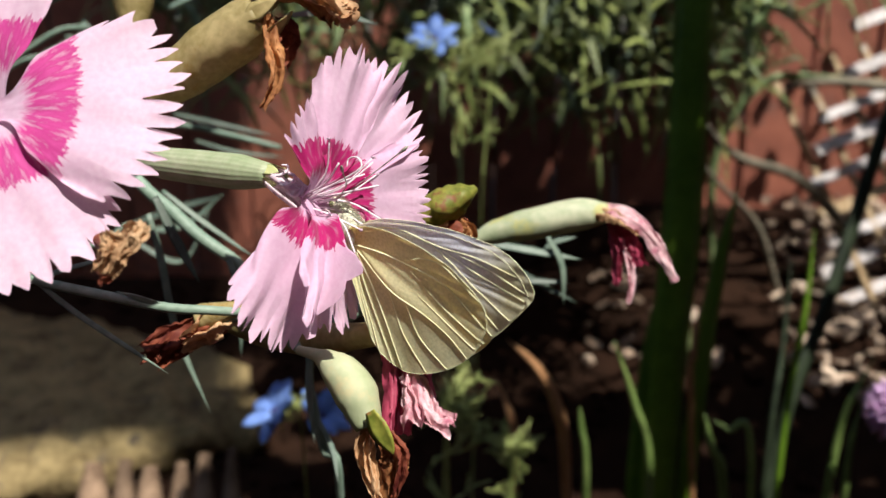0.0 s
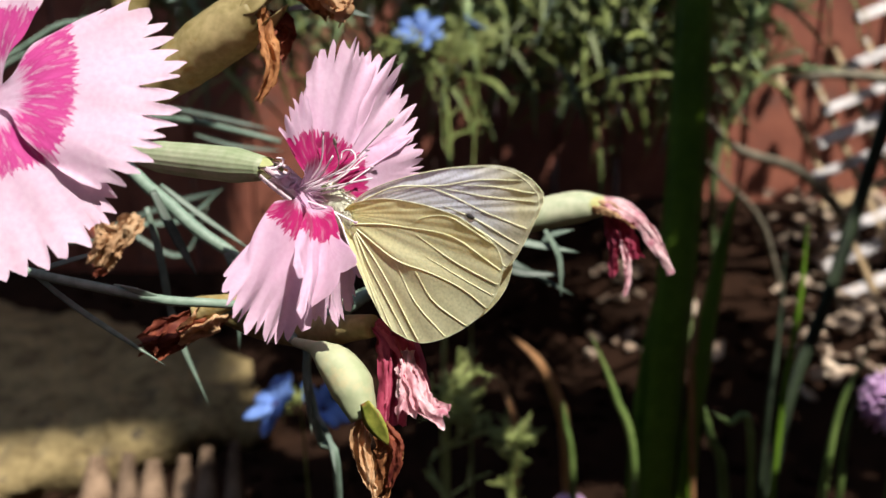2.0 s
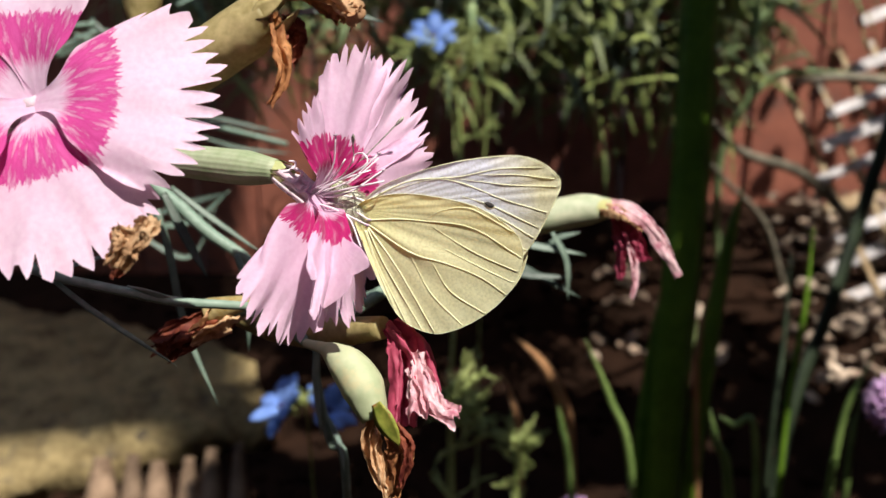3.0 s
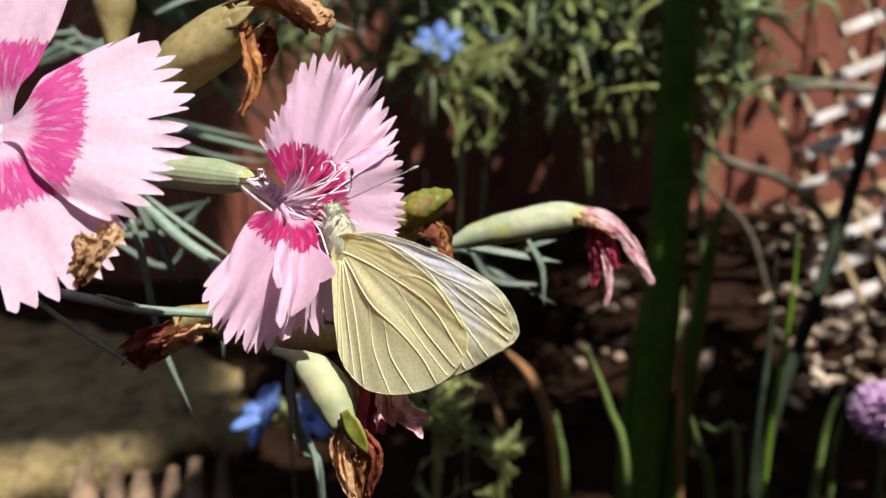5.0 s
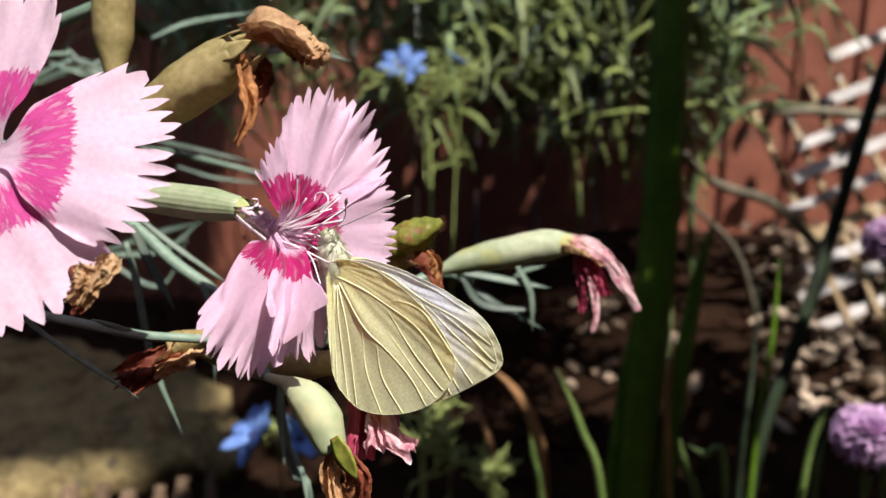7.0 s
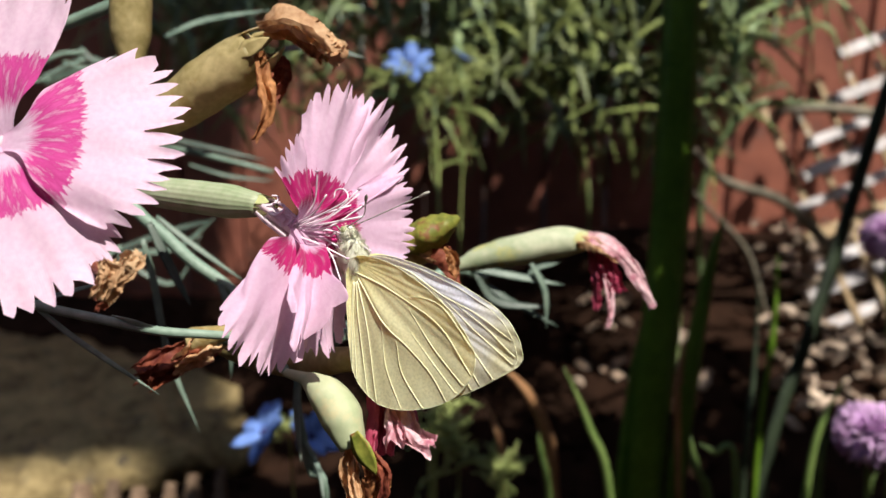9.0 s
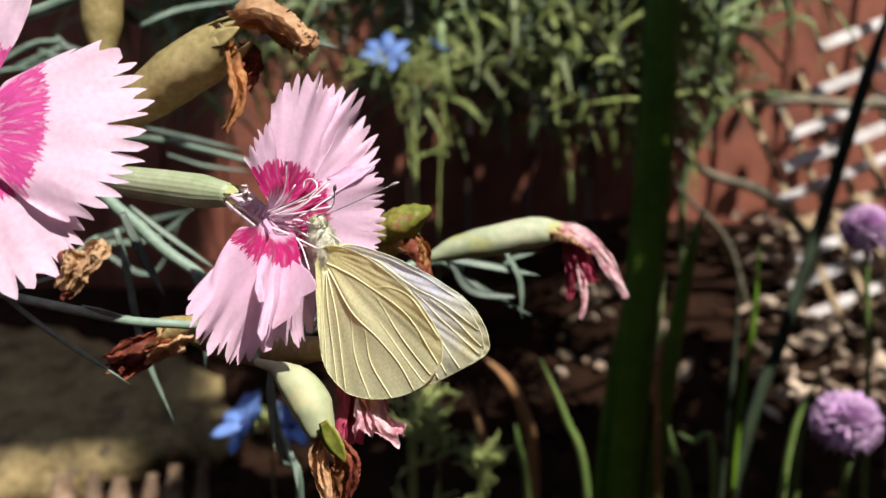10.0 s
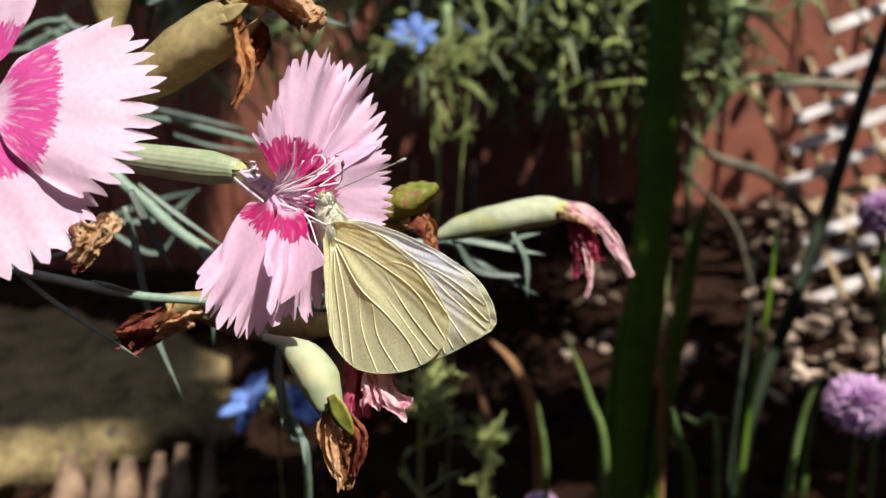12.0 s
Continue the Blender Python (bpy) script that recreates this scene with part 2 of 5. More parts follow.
# ---- building tools ----
def thing(name, at, label, category, group="", kind=""):
    ob = new(name)
    ob.empty_display_size = 0.01
    ob.location = at
    ob["base"] = tuple(at)
    return tagged(ob, label, category, group, kind)


def smooth(mesh):
    mesh.shade_smooth()
    return mesh


def mesh_of(name, bm, material, origin=(0, 0, 0), flat=False):
    bmesh.ops.translate(bm, verts=bm.verts, vec=-Vector(origin))
    bmesh.ops.recalc_face_normals(bm, faces=bm.faces)
    me = bpy.data.meshes.new(name)
    bm.to_mesh(me)
    bm.free()
    me.materials.append(material)
    return me if flat else smooth(me)


def part(name, bm, material, parent, label="", local=None, flat=False):
    """Links bm as one mesh under parent: in world places, or in its own space at the pose local."""
    base = parent["base"]
    ob = new(name, mesh_of(name, bm, material, base if local is None else (0, 0, 0), flat))
    ob.parent = parent
    if local is None:
        ob["base"] = base
    else:
        ob.matrix_basis = Matrix.Translation(-Vector(base)) @ local if "free" not in parent else local
        ob["base"] = (0, 0, 0)
        ob["free"] = 1
    return tagged(ob, label)


def curve(points, n):
    """n + 1 places along a Catmull-Rom curve through points."""
    p = [Vector(q) for q in points]
    p = [2 * p[0] - p[1], *p, 2 * p[-1] - p[-2]]
    res = []
    for k in range(n + 1):
        s = k / n * (len(p) - 3)
        i = min(int(s), len(p) - 4)
        u = s - i
        a, b, c, d = p[i:i + 4]
        res.append(0.5 * (2 * b + (c - a) * u + (2 * a - 5 * b + 4 * c - d) * u * u + (3 * b - a - 3 * c + d) * u ** 3))
    return res


def frames_along(pts, side):
    """Side and normal vectors along a line."""
    res = []
    for i, p in enumerate(pts):
        t = (pts[min(i + 1, len(pts) - 1)] - pts[max(i - 1, 0)]).normalized()
        s = (side - t * side.dot(t))
        s = s.normalized() if s.length > 1e-6 else t.orthogonal().normalized()
        res.append((t, s, t.cross(s)))
        side = s
    return res


def grid(bm, rows, closed=False, caps=False):
    vs = [[bm.verts.new(p) for p in r] for r in rows]
    n = len(vs[0])
    for a, b in zip(vs, vs[1:]):
        for j in range(n if closed else n - 1):
            bm.faces.new((a[j], a[(j + 1) % n], b[(j + 1) % n], b[j]))
    if caps and closed:
        bm.faces.new(vs[0][::-1])
        bm.faces.new(vs[-1])
    return bm


def tube(points, radii, n=16, sides=8, bm=None, ribs=0, rib=0.0, rough=0.0, seed=0.0):
    """A round stem through points; radii are spread along it. ribs: lengthwise ridges."""
    bm = bm or bmesh.new()
    pts = curve(points, n)
    rows = []
    for i, (p, (t, s, b)) in enumerate(zip(pts, frames_along(pts, Vector((0.3, 0.2, 0.9))))):
        u = i / n * (len(radii) - 1)
        k = min(int(u), len(radii) - 2)
        f = u - k
        r = radii[k] * (1 - f) + radii[k + 1] * f
        ring = []
        for j in range(sides):
            a = 2 * math.pi * j / sides
            q = r * (1 + rib * math.cos(a * ribs)) if ribs else r
            if rough:
                q *= 1 + rough * noise.noise(Vector((math.cos(a) * 1.7 + seed, math.sin(a) * 1.7, i * 0.45)))
            ring.append(p + (s * math.cos(a) + b * math.sin(a)) * q)
        rows.append(ring)
    return grid(bm, rows, True, True)


def strap(points, width, side, n=18, fold=0.25, tip=0.5, base=0.6, thick=0.0004, twist=0.0, bm=None):
    """A narrow leaf with a keel and two faces, tapering to a point."""
    bm = bm or bmesh.new()
    pts = curve(points, n)
    top, low = [], []
    for i, (p, (t, s, b)) in enumerate(zip(pts, frames_along(pts, Vector(side)))):
        u = i / n
        w = width / 2 * min(1.0, base + (1 - base) * u / 0.3) * (1.0 if u < tip else max(0.03, math.cos((u - tip) / (1 - tip) * math.pi / 2) ** 0.8))
        ca, sa = math.cos(twist * u), math.sin(twist * u)
        s, b = s * ca + b * sa, b * ca - s * sa
        ring = [p + s * (w * k) + b * (fold * w * (1 - abs(k)) * -1 + 0.5 * thick * e * (1 - 0.8 * abs(k))) for k, e in
                ((-1, 0), (-0.5, 1), (0, 1), (0.5, 1), (1, 0), (0.5, -1), (0, -1), (-0.5, -1))]
        top.append(ring)
    return grid(bm, top, True, True)


def crumple(points, width, side, amp, seed, n=40, m=20, tip=0.5, bm=None, ragged=0.25):
    """A shrivelled petal: a ribbon folded lengthwise and crumpled."""
    bm = bm or bmesh.new()
    pts = curve(points, n)
    rows = []
    for i, (p, (t, s, b)) in enumerate(zip(pts, frames_along(pts, Vector(side)))):
        u = i / n
        w = width / 2 * (0.55 + 0.45 * math.sin(min(1, u * 1.6) * math.pi / 2)) * (1 - (1 - tip) * max(0, u - 0.45) / 0.55)
        row = []
        for j in range(m + 1):
            k = 2 * j / m - 1
            q = noise.noise_vector(Vector((u * 4.2 + seed * 7.1, k * 1.9, seed)))
            f = math.sin(k * 5.0 + seed * 2.3 + u * 2.0) * 0.5 + math.sin(k * 11 + seed + u * 5) * 0.16
            q = q + noise.noise_vector(Vector((u * 13 + seed, k * 6, seed * 2))) * 0.45
            q = q + noise.noise_vector(Vector((u * 30 + seed, k * 15, seed * 3))) * 0.22
            f += 0.09 * math.sin(k * 23 + seed * 3 + u * 9)
            end = t * (ragged * width * noise.noise(Vector((k * 4 + seed, seed * 3, 0)))) if i == n else Vector()
            row.append(p + s * (w * k) + b * (w * f) + q * amp + end)
        rows.append(row)
    return grid(bm, rows)


def blob(centre, radii, axes=None, rough=0.1, freq=2.0, seed=0.0, level=3, bm=None):
    """An uneven rounded lump."""
    bm = bm or bmesh.new()
    made = bmesh.ops.create_icosphere(bm, subdivisions=level, radius=1.0)["verts"]
    axes = axes or Matrix.Identity(3)
    for v in made:
        k = 1 + rough * noise.noise(v.co * freq + Vector((seed, seed * 2, 0)))
        v.co = Vector(centre) + axes @ Vector((v.co.x * radii[0] * k, v.co.y * radii[1] * k, v.co.z * radii[2] * k))
    return bm


def box(bm, centre, size, axes=None, bevel=0.0):
    axes = axes or Matrix.Identity(3)
    made = bmesh.ops.create_cube(bm, size=1.0)["verts"]
    for v in made:
        v.co = Vector(centre) + axes @ Vector((v.co.x * size[0], v.co.y * size[1], v.co.z * size[2]))
    if bevel:
        bmesh.ops.bevel(bm, geom=list({e for v in made for e in v.link_edges}), offset=bevel, segments=2, affect="EDGES")
    return bm


# ---- structure: ground, wall, stone edging ----
def ground_height(x, y):
    rise = max(0.0, min(1.0, (y - 0.50) / 0.45))
    h = 0.10 * rise * rise * (3 - 2 * rise) * max(0.0, min(1.0, (x + 0.05) / 0.25))
    near = max(0.0, 1 - (abs(x) + abs(y - 0.6)) / 4)
    return h + near * (0.010 * noise.noise(Vector((x * 9, y * 9, 0))) + 0.006 * noise.noise(Vector((x * 31, y * 31, 3))))


def build_ground():
    def axis(centre, fine, steps):
        s = [centre + fine * i for i in range(-steps, steps + 1)]
        far, step = fine * steps, fine
        while far < 60:
            step *= 1.7
            far += step
            s = [centre - far, *s, centre + far]
        return s
    xs, ys = axis(0.15, 0.018, 42), axis(0.70, 0.018, 30)
    bm = grid(bmesh.new(), [[Vector((x, y, ground_height(x, y))) for x in xs] for y in ys])
    ob = new("ground", mesh_of("ground", bm, SHADED_SOIL))
    tagged(ob, "reddish-brown garden soil, bare and uneven, darkened in colour for shade", "ground", kind="structure")
    bm = bmesh.new()
    rng = random.Random(5)
    for _ in range(900):
        x, y = rng.uniform(-0.5, 0.75), rng.uniform(0.32, 1.0)
        r = rng.uniform(0.003, 0.010)
        blob((x, y, ground_height(x, y) + r * 0.3), (r, r * rng.uniform(0.7, 1.2), r * 0.7), rough=0.5, seed=rng.random() * 50, level=1, bm=bm)
    tagged(new("soil_crumbs", mesh_of("soil_crumbs", bm, SHADED_SOIL, flat=True)), "crumbs of soil lying on the bed, darkened in colour for shade", "soil", kind="stuff")


FENCE_Y = 1.06


def build_fence():
    """A close fence of upright red-stained boards on two rails."""
    rails = bmesh.new()
    for z in (0.18, 0.72):
        box(rails, (0.1, FENCE_Y + 0.035, z), (2.8, 0.035, 0.06), bevel=0.003)
    fence = new("fence_back", mesh_of("fence_back", rails, TERRACOTTA, flat=True))
    fence["base"] = (0, 0, 0)
    return tagged(fence, "close fence of upright red-brown stained boards", "fence", kind="structure")


def build_boards(fence):
    rng = random.Random(11)
    meshes = []
    for s in range(4):
        bm = box(bmesh.new(), (0, 0, 0), (0.076, 0.017, 0.95), bevel=0.002)
        meshes.append(mesh_of("board", bm, TERRACOTTA, flat=True))
    for k in range(-16, 18):
        ob = new("board", meshes[k % 4])
        ob.parent = fence
        ob.matrix_basis = pose(0.1 + k * 0.081, FENCE_Y + rng.uniform(-0.002, 0.002), 0.455, 0, rng.uniform(-0.25, 0.25), rng.uniform(-0.8, 0.8))


def build_enclosure():
    """Plain garden walls that close the place behind and beside."""
    for name, c, s in (("wall_south", (0, -1.3, 1.1), (4.4, 0.12, 2.3)), ("wall_west", (-2.2, 0.2, 0.9), (0.12, 3.1, 1.9)), ("wall_east", (2.2, 0.2, 0.9), (0.12, 3.1, 1.9))):
        tagged(new(name, mesh_of(name, box(bmesh.new(), c, s, bevel=0.004), ENCLOSE, flat=True)), "plain dark garden wall", "wall", kind="structure")


def build_stone_shade():
    """Unseen plain boards on struts from the wall, added high above; their edge keeps the stone in shade."""
    skew = Matrix.Rotation(radians(15.3), 3, "Z")
    roof = box(bmesh.new(), (0.457, -0.641, 3.2), (0.742, 0.92, 0.03), skew, bevel=0.004)
    # small extra board, added to shade the slab's right end
    box(roof, (0.925, -0.995, 3.225), (0.055, 0.10, 0.03), Matrix.Rotation(radians(3), 3, "Z"), bevel=0.004)
    for x in (0.30, 0.68):
        tube([Vector((x, -1.02, 3.19)), Vector((x, -1.15, 2.75)), Vector((x, -1.26, 2.20))], [0.02, 0.02], n=4, sides=4, bm=roof)
    tagged(new("shade_boards", mesh_of("shade_boards", roof, ENCLOSE, flat=True)), "unseen boards on wall struts, added to shade the stone", "roof", kind="structure")


def build_stone():
    """A rough slab that edges the bed."""
    a, b = P(-260, 935, 0.496), P(470, 728, 0.632)
    z = (a.z + b.z) / 2
    along = (b - a).normalized()
    back = Vector((-along.y, along.x, 0)).normalized()
    rows = []
    profile = [(0.030, -0.06), (0.018, -0.045), (0.006, -0.030), (-0.001, -0.014), (0.006, -0.004), (0.022, 0.0), (0.05, 0.003), (0.09, 0.002), (0.15, 0.006), (0.22, 0.004), (0.30, 0.002), (0.32, -0.03), (0.32, -0.06)]
    for i in range(61):
        u = i / 60
        p = a.lerp(b, u)
        edge = 1 if u < 0.97 else 0.85
        shrink = max(0.55, min(1.5, 1.35 - (u - 0.36) * 1.3))
        rows.append([Vector((p.x, p.y, z)) + back * ((q if q < 0.022 else 0.022 + (q - 0.022) * shrink) * edge) + Vector((0, 0, h)) +
                     noise.noise_vector(Vector((u * 9, q * 20, h * 20))) * 0.012 + noise.noise_vector(Vector((u * 24, q * 50, h * 50))) * 0.006 + noise.noise_vector(Vector((u * 70, q * 150, h * 150))) * 0.0025 for q, h in profile])
    slab = new("stone_slab", mesh_of("stone_slab", grid(bmesh.new(), rows, True, True), STONE))
    tagged(slab, "rough buff stone slab edging the flower bed", "stone")


build_ground()
FENCE = build_fence()
build_enclosure()
build_stone_shade()
build_stone()


# ---- flowers of the pink ----
def petal(length, half, seed, cup=0.1, wave=0.06, teeth=13, depth=0.2, fold=0.0, skew=0.0, shoulder=0.0, claw=0.3, reach=0.5, funnel=0.0):
    """A fringed fan petal lying along +y, its face towards +z."""
    rng = random.Random(seed)
    cols, places = [], []
    place = 0.0
    for k in range(teeth):
        deep = rng.uniform(0.75, 1.0) if rng.random() < 0.4 else rng.uniform(0.35, 0.65)
        peak = rng.uniform(-0.08, 0.15)
        wide = rng.uniform(0.7, 1.4)
        cut = rng.uniform(0.25, 0.45)
        cols += [deep, peak + (deep - peak) * 0.38, peak + (deep - peak) * 0.10, peak, peak + (deep - peak) * rng.uniform(0.35, 0.55)]
        places += [place, place + wide * cut * 0.4, place + wide * cut * 0.75, place + wide * cut, place + wide * (cut + 0.6 * (1 - cut))]
        place += wide
    cols.append(0.7)
    places.append(place)
    m = 28
    rows = []
    for i in range(m + 1):
        v = i / m
        row = []
        for c, s in zip(cols, places):
            k = 2 * s / place - 1
            rho = v - 0.72 * depth * c * v ** 6 - 1.1 * abs(fold) * math.exp(-((k + 0.05) / 0.05) ** 2) * v ** 5
            e = min(1, rho / reach)
            flare = claw + (1 - claw) * e * e * (3 - 2 * e)
            if k * shoulder < 0:
                flare += abs(shoulder) * (e * e * (3 - 2 * e) - min(1.0, max(0.0, rho - reach) / 0.3))
            a = radians(half) * k * flare
            r = length * rho * (1 - 0.08 * k * k - 0.24 * abs(k) ** 6) * (1 + skew * k if skew * k < 0 else 1)
            x = math.sin(a) * r + k * 0.0011 * (1 - rho)
            y = math.cos(a) * r
            z = length * (cup * rho ** 2 + wave * rho ** 2 * math.sin(4.2 * k + seed) + 0.6 * wave * rho ** 3 * math.sin(9 * k + seed * 1.7) + 0.34 * wave * rho ** 5 * math.sin(21 * k + seed) + fold * rho ** 1.6 * max(0.0, -k - 0.05))
            z += length * (0.008 + 0.4 * wave) * noise.noise(Vector((k * 3, v * 4, seed * 1.37))) * rho
            z -= funnel * max(0.0, 1 - rho / 0.36) ** 1.4
            row.append(Vector((x, y, z)))
        rows.append(row)
    return grid(bmesh.new(), rows)


def basis(face, up):
    """Axes with z along face and y near up."""
    z = Vector(face).normalized()
    y = (Vector(up) - z * z.dot(Vector(up))).normalized()
    return Matrix((y.cross(z), y, z)).transposed()


def calyx_tube(start, end, r0, r1, r2, sides=80):
    return tube([start, start.lerp(end, 0.3), start.lerp(end, 0.7), end], [r0 * 0.55, r0, r1, r1, r2], n=22, sides=sides, ribs=20, rib=0.014)


def pink_flower(name, centre, face, petals, calyx, stem, label, shoulders=(0.05,) * 5, reach=0.5, fringe=0.48, stamens=6, seed=1, material=PETAL, claw=0.3, funnel=0.0):
    """A single pink: five fringed petals, a ribbed calyx, stamens and curled styles, on its stem."""
    ob = thing(name, stem[-1], label, "flower", "pinks in bloom")
    ax = basis(turn(face), ABOVE)
    for k, (angle, tilt, length, half, cup, wave, depth, fold, roll, skew) in enumerate(petals):
        local = ax.to_4x4() @ pose(0, 0, 0, 0, 0, -angle) @ pose(0, 0, 0.0004 * (k % 2), tilt, 0, 0) @ pose(0, 0, 0, 0, roll, 0)
        part("petal", petal(length, half, seed * 10 + k, cup, wave, round(half * fringe) + k % 3, depth, fold, skew, shoulders[k], claw[k] if isinstance(claw, tuple) else claw, reach, funnel), material, ob, local=Matrix.Translation(centre) @ local)
    rim, centre = centre, centre - ax.col[2] * funnel * 0.9
    body = part("calyx", calyx_tube(calyx[0], calyx[1], *calyx[2]), CALYX, ob, "ribbed pale green calyx tube")
    lead = (calyx[1] - calyx[0]).normalized()
    side = lead.orthogonal().normalized()
    for k in range(5):
        out = Matrix.Rotation(k * 1.2566 + 0.4, 3, lead) @ side
        pts = [calyx[1] - lead * 0.0008 + out * calyx[2][2] * 0.93, calyx[1] + lead * 0.0006 + out * calyx[2][2] * 0.92, calyx[1] + lead * 0.0019 + out * calyx[2][2] * 0.75]
        part("calyx_tooth", strap(pts, 0.0017, lead.cross(out), n=10, fold=-0.12, tip=0.3, base=0.3, thick=0.0001), CALYX_TIP, body)
    part("throat", tube([calyx[1].lerp(calyx[0], 0.06), calyx[1].lerp(centre, 0.5), centre + ax.col[2] * 0.0002], [calyx[2][2] * 0.7, calyx[2][2] * 0.45, 0.0009], n=8, sides=14, ribs=5, rib=0.2), THROAT, ob, "pale pink throat")
    for k in range(5):
        out = ax.col[0] * math.cos(k * 1.2566) + ax.col[1] * math.sin(k * 1.2566)
        way = (centre - calyx[1])
        curl = [calyx[1] - lead * 0.0012 + out * calyx[2][2] * 0.55, calyx[1] + way * 0.4 + out * 0.0017, centre - ax.col[2] * 0.0004 + out * 0.0016, centre + out * 0.0022 + ax.col[2] * 0.0003]
        part("petal_claw", strap(curl, 0.0013, ax.col[2].cross(out), n=10, fold=0.5, tip=0.8, base=0.8, thick=0.0001), THROAT, ob)
    rng = random.Random(seed)
    for k in range(stamens):
        a, lean, ln = -1.4 + k * 0.36 + rng.uniform(-0.2, 0.2), rng.uniform(0.2, 0.9), rng.uniform(0.0045, 0.008) + funnel * 0.6
        out = ax.col[0] * math.cos(a) + ax.col[1] * math.sin(a)
        round_ = ax.col[0] * math.cos(a + 1.5) + ax.col[1] * math.sin(a + 1.5)
        d = (ax.col[2] + out * lean).normalized()
        end = centre + d * ln + round_ * ln * rng.uniform(-0.35, 0.35) + out * ln * 0.2
        st = part("stamen", tube([centre + out * 0.0008, centre + d * ln * 0.55 + out * 0.0005, end], [0.00014, 0.00012, 0.0001], n=8, sides=6), FILAMENT, ob)
        if k % 2 == 0:
            part("anther", blob(end, (0.00034, 0.0002, 0.0002), rough=0.3, level=1, seed=k), ANTHER, st)
    for k in range(2 if stamens else 0):
        a = 0.2 + 1.1 * k
        side = ax.col[0] * math.cos(a) + ax.col[1] * math.sin(a)
        top = ax.col[2]
        q = rim + top * 0.0045
        part("style", tube([centre, centre + top * 0.003 + side * 0.001, q + side * 0.0026 + top * 0.001, q + side * 0.0042 + top * 0.0004, q + side * 0.0044 - top * 0.0012, q + side * 0.0034 - top * 0.0014], [0.00014, 0.00013, 0.00011, 0.00008], n=16, sides=6), FILAMENT, ob, "white curled style")
    for k in range(3 if stamens else 0):
        p = calyx[1].lerp(centre, 0.25 + 0.2 * k) - AHEAD * (0.0016 + 0.0004 * (k % 2)) - ABOVE * 0.0006 * (k - 1)
        part("style", tube([calyx[1] + lead * 0.0004, p, p + RIGHT * 0.0012 + ABOVE * 0.0006, p + RIGHT * 0.0013 + ABOVE * 0.0013, p + RIGHT * 0.0005 + ABOVE * 0.0014], [0.00022, 0.0002, 0.00016, 0.0001], n=16, sides=6), FILAMENT, ob, "white curled style")
    part("stem", tube([calyx[0], *stem], [0.0011, 0.0012, 0.0014, 0.0015], n=20, sides=8), STEM, ob)
    return ob


THROAT = plain("petal_claw", (0.82, 0.64, 0.70), (0.90, 0.79, 0.83), 500, 0.5, 0.00005, translucent=0.45, vary=0.05)
FILAMENT = plain("filament_white", (0.86, 0.72, 0.80), (0.94, 0.85, 0.90), 500, 0.5, 0.0, translucent=0.12, vary=0.05)
ANTHER = plain("anther_grey", (0.42, 0.26, 0.36), (0.62, 0.48, 0.56), 2000, 0.7, 0.0)

MM = 0.001
# the large bloom, almost face on
F1 = P(-40, 208, 0.088)
flower_near = pink_flower(
    "pink_flower", F1, (0.12, -0.92, 0.32),
    [(0, 4, 22 * MM, 31, 0.05, 0.04, 0.24, 0.0, -8, 0), (89, 1, 21.8 * MM, 46, 0.0, 0.042, 0.28, -0.13, 2, 0), (160, -8, 21.4 * MM, 40, 0.02, 0.04, 0.22, 0.0, 2, 0),
     (230, 3, 20 * MM, 36, 0.03, 0.05, 0.2, 0.0, 0, 0), (302, 0, 21 * MM, 34, 0.03, 0.05, 0.2, 0.0, 0, 0)],
    (P(-190, 330, 0.112), P(-60, 245, 0.0950), (2.4 * MM, 2.5 * MM, 2.2 * MM)),
    [P(-420, 480, 0.13), Vector((-0.17, 0.14, 0.16)), Vector((-0.18, 0.15, -0.002))],
    "pale pink fringed single pink with magenta blotches", reach=0.5, fringe=0.34, stamens=0, seed=3, funnel=0.0028)
# the bloom that the butterfly feeds on, turned half away
F2 = P(541, 360, 0.1000)
flower_mid = pink_flower(
    "pink_flower", F2, (0.75, -0.65, 0.10),
    [(14, 4, 20.4 * MM, 25, 0.03, 0.05, 0.26, 0.0, -6, 0.25), (42, 0, 22.0 * MM, 23, 0.06, 0.07, 0.26, 0.0, -8, 0), (84, 8, 17.4 * MM, 30, 0.0, 0.03, 0.22, 0.0, 4, 0),
     (203, 14, 18.4 * MM, 18, 0.04, 0.15, 0.30, 0.0, 12, 0.45), (209, -6, 19.8 * MM, 25, -0.03, 0.05, 0.22, 0.0, 4, 0), (159, -14, 18.0 * MM, 26, -0.05, 0.07, 0.24, 0.0, 0, 0),
     (-16, 1, 11.8 * MM, 24, 0.03, 0.08, 0.26, 0.0, 0, 0.2)],
    (P(215, 297, 0.116), P(448, 324, 0.1045), (2.2 * MM, 2.35 * MM, 1.5 * MM)),
    [P(60, 330, 0.120), P(-260, 420, 0.14), Vector((-0.17, 0.155, 0.16)), Vector((-0.175, 0.17, -0.002))],
    "pink single pink with crimson blotches, seen half side-on", shoulders=(0.1, 0.1, 0.1, 0.1, -0.7, 0.0, 0.0), reach=0.45, fringe=0.46, stamens=10, seed=9, material=PETAL_DEEP, claw=(0.46, 0.6, 0.6, 0.42, 0.46, 0.5, 0.3), funnel=0.0042)
